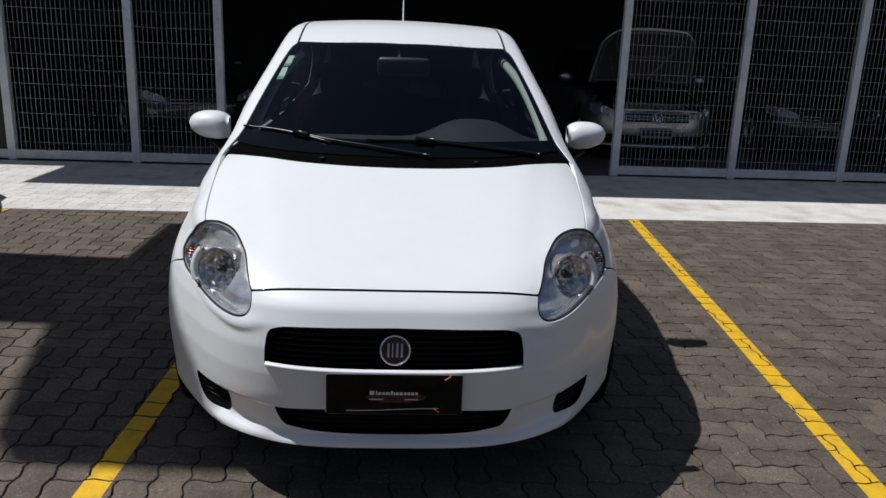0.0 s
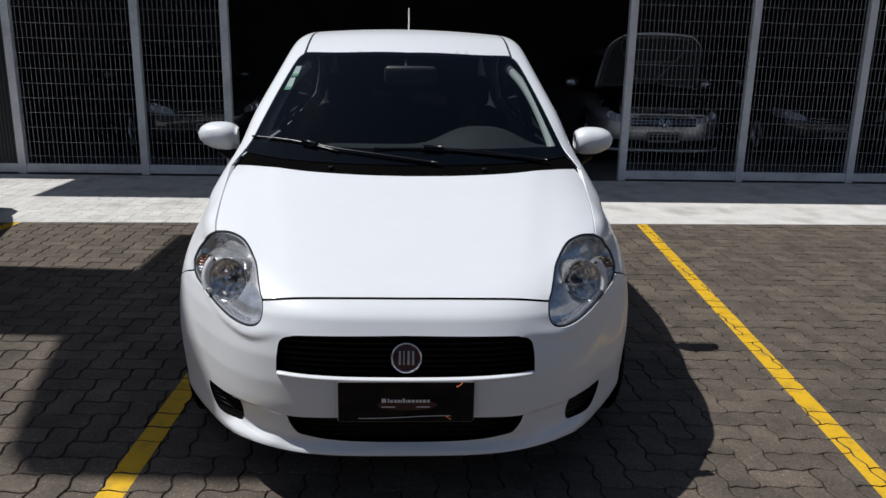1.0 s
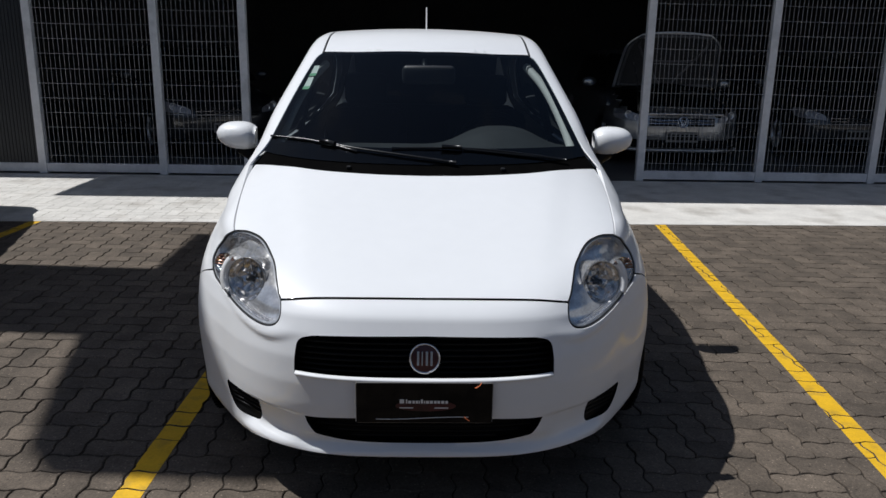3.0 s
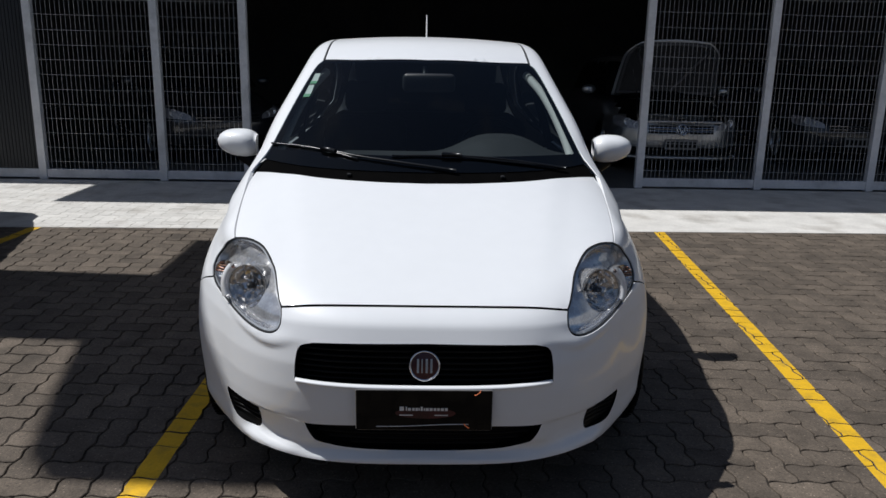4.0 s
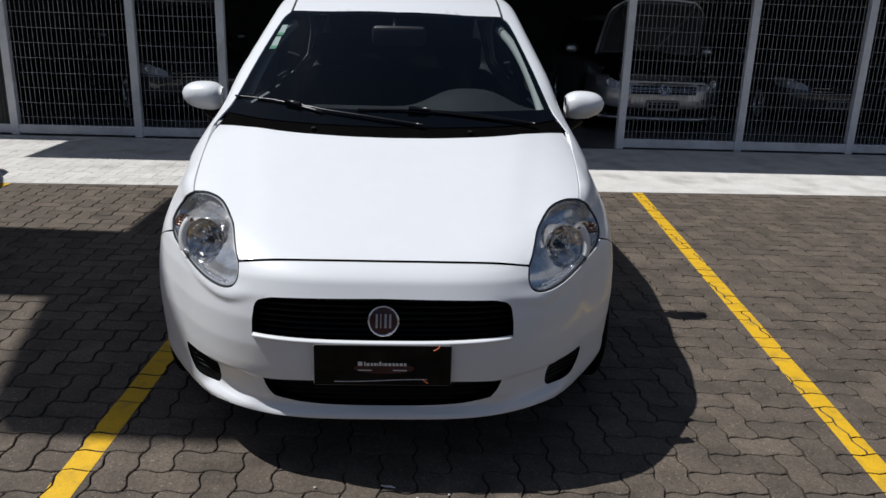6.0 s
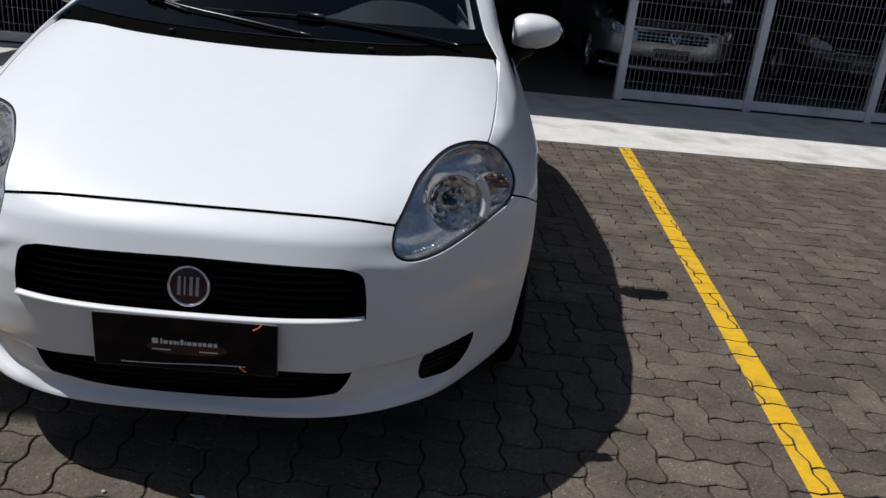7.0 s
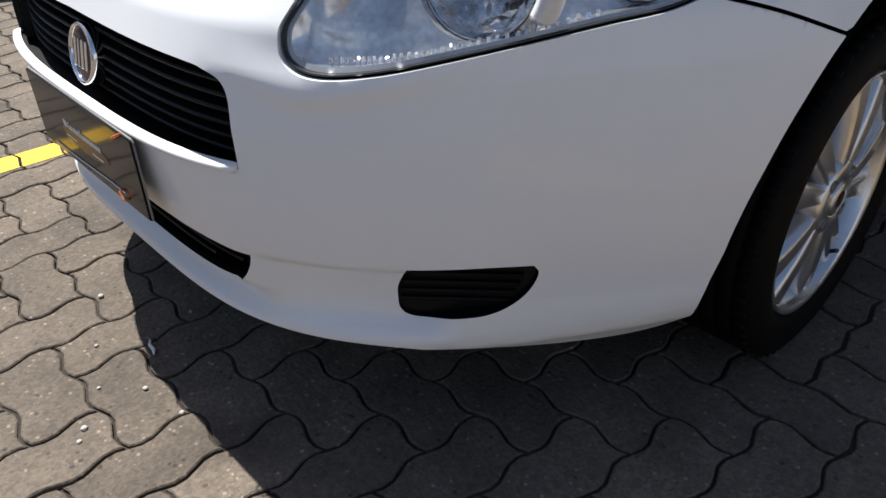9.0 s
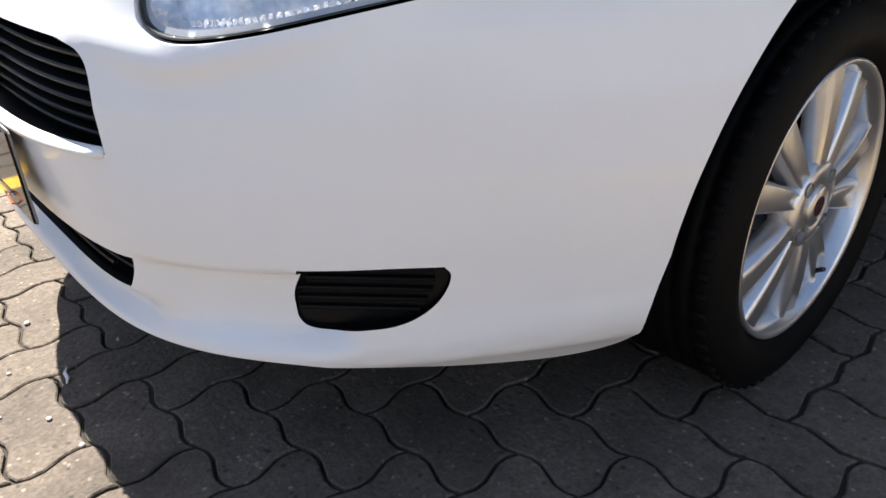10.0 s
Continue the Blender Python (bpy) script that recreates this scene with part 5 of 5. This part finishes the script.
def shadow_sign():
    """A tall sign out of view, added to cast the bays' shadow: a wide flat post and a long box whose front lower corner
    is cut away in a curve.
    """
    x0 = -5.2
    s = thing("shadow_sign", "tall unseen sign box on a wide post, added for its shadow on the bays", "sign", at=pose(x0, 0, -0.06))
    part("post", boxed(-0.10, 0.10, 1.80, 2.98, 0, 6.3, 0.03), GATE, s)
    line = [(6.08, 3.95), (6.10, 2.4), (6.13, 1.83), (6.38, 1.25), (6.64, 0.72), (6.90, 0.55), (7.9, 0.55), (7.9, 3.95)]
    bm = bmesh.new()
    a, b = [bm.verts.new((-0.12, y, z + 0.06)) for z, y in line], [bm.verts.new((0.12, y, z + 0.06)) for z, y in line]
    bm.faces.new(a), bm.faces.new(b[::-1])
    for k in range(len(a)):
        j = (k + 1) % len(a)
        bm.faces.new((a[k], b[k], b[j], a[j]))
    bmesh.ops.recalc_face_normals(bm, faces=bm.faces)
    part("sign_box", bm, SIGN_FACE, s)


def raised_bonnet(car, paint):
    """A bonnet propped open: outer skin, pressed inner panel with braces, prop rod, and the dark engine bay under it."""
    def at(u, v, d=0.0):
        half = 0.70 - 0.10 * v - 0.17 * max(v - 0.72, 0) ** 2 / 0.0784
        return (u * half, 0.985 - 0.40 * v + 0.05 * math.sin(math.pi * v) - 0.05 * abs(u) ** 3 - d, 0.945 + 0.72 * v - 0.035 * u * u * v - d * 0.5)

    def sheet(d0, d1, us, vs):
        bm = bmesh.new()
        layers = [[[bm.verts.new(at(u, v, d)) for u in us] for v in vs] for d in (d0, d1)]
        nu, nv = len(us), len(vs)
        for g in layers:
            for r in range(nv - 1):
                for c in range(nu - 1):
                    bm.faces.new((g[r][c], g[r][c + 1], g[r + 1][c + 1], g[r + 1][c]))
        rim = [(0, c) for c in range(nu)] + [(r, nu - 1) for r in range(1, nv)] + [(nv - 1, c) for c in range(nu - 2, -1, -1)] + [(r, 0) for r in range(nv - 2, 0, -1)]
        for (r, c), (r2, c2) in zip(rim, rim[1:] + rim[:1]):
            bm.faces.new((layers[0][r][c], layers[0][r2][c2], layers[1][r2][c2], layers[1][r][c]))
        bmesh.ops.recalc_face_normals(bm, faces=bm.faces)
        return bm

    bonnet = part("bonnet", sheet(0.0, 0.006, np.linspace(-1, 1, 21), np.linspace(0, 1, 17)), paint, car, "raised bonnet", smooth=True)
    part("inner_panel", sheet(0.007, 0.020, np.linspace(-0.95, 0.95, 17), np.linspace(0.03, 0.97, 13)), BONNET_UNDER, bonnet, "grey pressed underside", smooth=True)
    braces = [[(-0.9, v) for v in np.linspace(0.06, 0.9, 8)], [(0.9, v) for v in np.linspace(0.06, 0.9, 8)], [(u, 0.93) for u in np.linspace(-0.88, 0.88, 9)], [(u, 0.07) for u in np.linspace(-0.88, 0.88, 9)],
              [(-0.12 - 0.7 * k, 0.1 + 0.8 * k) for k in np.linspace(0, 1, 8)], [(0.12 + 0.7 * k, 0.1 + 0.8 * k) for k in np.linspace(0, 1, 8)], [(u, 0.5 + 0.08 * u * u) for u in np.linspace(-0.5, 0.5, 8)]]
    for line in braces:
        bm = bmesh.new()
        tube(bm, [at(u, v, 0.022) for u, v in line], 0.014, 8)
        part("brace", bm, BRACE_GREY, bonnet, smooth=True)
    bm = bmesh.new()
    tube(bm, [(-0.52, 0.10, 0.69), (-0.50, 0.35, 1.05), at(-0.78, 0.62, 0.02)], 0.005, 6)
    part("prop_rod", bm, CHROME, bonnet)
    bay = part("engine_bay", boxed(-0.64, 0.64, 0.12, 0.98, 0.44, 0.50, 0.01), DARK_CAVITY, car)
    part("engine_cover", boxed(-0.26, 0.24, 0.30, 0.74, 0.50, 0.72, 0.04), BLACK_PLASTIC, bay, smooth=True)
    part("battery", boxed(0.34, 0.54, 0.34, 0.58, 0.50, 0.70, 0.012), BLACK_PLASTIC, bay)
    part("bulkhead", boxed(-0.64, 0.64, 0.95, 0.98, 0.50, 0.93, 0.008), DARK_CAVITY, bay)
    slam = part("slam_panel", boxed(-0.52, 0.52, 0.03, 0.13, 0.652, 0.682, 0.008), paint, car, "painted panel over the grille")
    part("bonnet_latch", boxed(-0.035, 0.035, 0.02, 0.10, 0.682, 0.700, 0.004), BLACK_PLASTIC, slam)
    for x in (-0.26, 0.26):
        part("buffer", boxed(x - 0.07, x + 0.07, 0.05, 0.10, 0.682, 0.688, 0.003), BLACK_PLASTIC, slam)


def simple_car(name, label, paint, m, length=4.2, width=1.7, roof=1.46, pickup=False, plate=True, badge=False, bonnet_up=False):
    """A parked car further off: shell with window band, lamps, grille, bumper opening, plate and wheels; nose towards -y."""
    car = thing(name, label, "car", at=m)
    hw = width / 2

    def form(p):
        a, y, z = np.abs(p[:, 0]), p[:, 1], p[:, 2]
        h = np.interp(y, (0, 0.9, 1.2, length), (0.69, 0.90, 0.95, 0.98))
        side = (((a / hw) ** 4 + (np.maximum(z - 0.45, 0) / (h - 0.45)) ** 4) ** 0.25 - 1) * 0.5
        front = (0.9 * a ** 4 - 0.05 * np.exp(-((z - 0.5) / 0.2) ** 2) - y) / np.sqrt(1 + (3.6 * a ** 3) ** 2)
        rear = y - length + 0.4 * a ** 4
        return smax(0.06, side, front, rear, (0.22 - z))

    def cabin(p):
        a, y, z = np.abs(p[:, 0]), p[:, 1], p[:, 2]
        end = 2.6 if pickup else length - 0.25
        return smax(0.06, (a - hw + 0.11 + 0.33 * (z - 0.95)) * 0.95, z - roof + 0.04 * (y - 2.2) ** 2 + 0.08 * a * a, (z - 0.95 - 0.6 * (y - 0.85 - 0.3 * a * a)) * 0.86,
                    (y - end + (0.15 if pickup else 0.7) * (z - 1.0)) * 0.8)

    def hull(f, c, lo, hi, n=48, k=22):
        bm = bmesh.new()
        th, ph = np.meshgrid(np.linspace(0, 2 * np.pi, n, endpoint=False), np.linspace(lo, hi, k))
        q = Shell(f, c).place(np.stack([th.ravel(), ph.ravel()], 1)).reshape(k, n, 3)
        vs = [[bm.verts.new(p) for p in row] for row in q]
        for a, b in zip(vs, vs[1:]):
            for j in range(n):
                bm.faces.new((a[j], a[(j + 1) % n], b[(j + 1) % n], b[j]))
        bm.faces.new(vs[-1])
        return bm, vs

    bm, _ = hull(form, (0, length / 2, 0.5), -0.9, 1.45, 96, 40)
    for f in [f for f in bm.faces if any(math.hypot(f.calc_center_median().y - y, f.calc_center_median().z - 0.31) < 0.35 and abs(f.calc_center_median().x) > hw * 0.75 for y in (0.8, length - 0.8))]:
        bm.faces.remove(f)
    if bonnet_up:
        bm.normal_update()
        for f in [f for f in bm.faces if abs(f.normal.z) > 0.6 and 0.12 < f.calc_center_median().y < 0.95 and abs(f.calc_center_median().x) < hw * 0.80 and f.calc_center_median().z > 0.6]:
            bm.faces.remove(f)
    part("body", bm, paint, car, smooth=True)
    if bonnet_up:
        raised_bonnet(car, paint)
    bm, _ = hull(cabin, (0, 2.2, 0.93), 0.0, 1.5, 64, 18)
    top = bmesh.new()
    for f in bm.faces:
        c = f.calc_center_median()
        if c.z > roof - 0.10:
            top.faces.new([top.verts.new(v.co + Vector((0, 0, 0.004))) for v in f.verts])
    bmesh.ops.remove_doubles(top, verts=top.verts, dist=1e-4)
    part("glasshouse", bm, FRIT, car, "dark glass", smooth=True)
    part("roof", top, paint, car, smooth=True)
    for s in (1, -1):
        bm = bmesh.new()
        q = Shell(form, (0, length / 2, 0.5))
        o = joined_lines([(s * hw * 0.52, 0, 0.57), (s * hw * 0.56, 0.02, 0.64), (s * hw * 0.80, 0.25, 0.71), (s * hw * 0.88, 0.42, 0.71)], [(s * hw * 0.88, 0.42, 0.71), (s * hw * 0.86, 0.3, 0.60), (s * hw * 0.52, 0, 0.57)])
        v, f, _ = fill(resample(q.flat(o), 0.02), [], 0.025)
        p = [bm.verts.new(c) for c in q.place(v, -0.006)]
        for t in f:
            bm.faces.new([p[k] for k in t])
        bmesh.ops.recalc_face_normals(bm, faces=bm.faces)
        lamp = part("headlamp", bm, FAR_LAMP, car, "clear headlamp")
        for x, z, r in ((0.63, 0.625, 0.036), (0.745, 0.658, 0.042)):
            y = float(q.place(q.flat([(s * hw * x, 0.2 * x, z)]), -0.008)[0, 1])
            bm = lathe(bmesh.new(), [(r, 0.004), (r * 1.08, 0.010), (r, 0.012), (r * 0.8, 0.004), (r * 0.3, -0.012), (0.001, -0.012)], pose(s * hw * x, y, z, 90, 0, s * 12), 20)
            part("reflector", bm, FAR_BOWL, lamp, smooth=True)
        bm = bmesh.new()
        bmesh.ops.create_uvsphere(bm, u_segments=16, v_segments=10, radius=1.0, matrix=Matrix.Translation((s * (hw + 0.08), 1.35, 1.0)) @ Matrix.Diagonal((0.10, 0.06, 0.065, 1)))
        part("door_mirror", bm, paint, car, smooth=True)
        for y in (0.8, length - 0.8):
            m2 = pose(s * (hw - 0.06), y, 0.31, 0, 90 * s, 0)
            bm = lathe(bmesh.new(), [(0.19, -0.16), (0.29, -0.17), (0.31, -0.14), (0.31, -0.02), (0.295, 0.01), (0.25, 0.02), (0.2, 0.0)], m2, 40)
            w = part("wheel", bm, RUBBER, car, smooth=True)
            bm = lathe(bmesh.new(), [(0.2, 0.0), (0.195, 0.008), (0.185, -0.02), (0.06, -0.03)], m2, 40)
            for k in range(6):
                box(bm, 0.03, 0.19, -0.018, 0.018, -0.02, 0.004, 0, m2 @ pose(0, 0, 0, 0, 0, 60 * k))
            lathe(bm, [(0.055, -0.03), (0.055, 0.008), (0.001, 0.01)], m2, 20)
            part("rim", bm, ALLOY, w)
    front = lambda x, z, d: (x, 0.9 * x ** 4 - 0.05 * math.exp(-((z - 0.5) / 0.2) ** 2) - d, z)
    for nm, z0, z1, w, mat in (("grille", 0.53, 0.63, 0.40, BLACK_PLASTIC), ("lower_grille", 0.26, 0.36, 0.64 if bonnet_up else 0.5, BLACK_PLASTIC)):
        bm = bmesh.new()
        rows = [[bm.verts.new(front(x, z, 0.006)) for x in np.linspace(-w, w, 21)] for z in np.linspace(z0, z1, 4)]
        for a, b in zip(rows, rows[1:]):
            for k in range(20):
                bm.faces.new((a[k], a[k + 1], b[k + 1], b[k]))
        g = part(nm, bm, mat, car)
        for z in (z0 + 0.03, z1 - 0.03):
            bm = bmesh.new()
            tube(bm, [front(x, z, 0.012) for x in np.linspace(-w, w, 15)], 0.006, 6)
            part("slat", bm, CHROME if nm == "grille" else BLACK_PLASTIC, g)
    if bonnet_up:
        bm = bmesh.new()
        tube(bm, [(x, 0.9 * x ** 4 - 0.075, 0.236) for x in np.linspace(-0.74, 0.74, 25)], 0.022, 8)
        part("front_lip", bm, paint, car, smooth=True)
        for s in (1, -1):
            bm = bmesh.new()
            tube(bm, [front(s * x, 0.325, 0.004) for x in (0.60, 0.64, 0.69, 0.74, 0.78)], 0.045, 10, taper=(0.6, 1, 1.05, 1, 0.6))
            part("fog_lamp_recess", bm, BLACK_PLASTIC, car, smooth=True)
    if badge:
        bm = bmesh.new()
        ring = [Vector(front(0.06 * math.cos(a), 0.58 + 0.06 * math.sin(a), 0.03)) for a in np.linspace(0, 2 * math.pi, 28, endpoint=False)]
        tube(bm, ring, 0.006, 6, True)
        for a, b in (((-0.04, 0.62), (-0.01, 0.535)), ((-0.01, 0.535), (0, 0.575)), ((0, 0.575), (0.01, 0.535)), ((0.01, 0.535), (0.04, 0.62))):
            tube(bm, [front(*a, 0.03), front(*b, 0.03)], 0.006, 6)
        part("badge", bm, CHROME, car, "round chrome badge")
    if plate:
        p = part("number_plate", boxed(-0.2, 0.2, -0.085, -0.078, 0.34, 0.46, 0.003), BOARD_EDGE, car, "grey number plate with dark bars")
        for k in range(7):
            x = -0.165 + 0.055 * k
            part("plate_bar", boxed(x - 0.018, x + 0.018, -0.0875, -0.085, 0.365, 0.435), BLACK_PLASTIC, p)
    return car


gates()
hall()
shadow_sign()
simple_car("parked_car", "silver car with raised bonnet and chrome badge inside the hall", SILVER_PAINT, pose(3.16, 7.38, 0.004, 0, 0, -2), badge=True, bonnet_up=True)
simple_car("parked_car", "dark car with clear headlamps inside the hall", DARK_PAINT, pose(5.75, 8.0, 0.004, 0, 0, -6))
simple_car("parked_car", "dark car with chrome grille bars inside the hall", DARK_PAINT, pose(-2.50, 7.8, 0.004, 0, 0, 30))
simple_car("parked_car", "dark car parked askew in the next bay", DARK_PAINT, pose(-3.62, 0.20, 0.0, 0, 0, 13), length=4.5, plate=False)


def litter():
    """A pale splinter and a few pebbles before the car's nose."""
    bm = bmesh.new()
    tube(bm, [(-0.022, 0.004, 0.003), (-0.006, -0.001, 0.0045), (0.010, 0.001, 0.004), (0.024, -0.003, 0.003)], 0.0032, 6, taper=(0.5, 1, 1.1, 0.4))
    stick = part("splinter", bm, PRINT_WHITE)
    stick.matrix_basis = pose(0.018, -0.048, 0.0015, 0, 0, -8)
    tagged(stick, "pale wooden splinter lying on the pavers", "litter")
    rng = random.Random(12)
    for x, y, r in ((0.109, -0.103, 0.0050), (0.128, -0.215, 0.0060), (0.150, -0.232, 0.0045), (-0.203, -0.050, 0.0055), (0.205, -0.085, 0.0048), (-0.060, -0.118, 0.0040), (0.052, -0.160, 0.0036)):
        bm = bmesh.new()
        bmesh.ops.create_icosphere(bm, subdivisions=2, radius=r)
        for v in bm.verts:
            v.co *= rng.uniform(0.82, 1.12)
            v.co.z *= 0.6
        stone = part("pebble", bm, PEBBLE, smooth=True)
        stone.matrix_basis = pose(x, y, r * 0.5, 0, 0, rng.uniform(0, 360))
        tagged(stone, "small pale pebble on the pavers", "pebble", group="pebbles")


litter()
pavers()
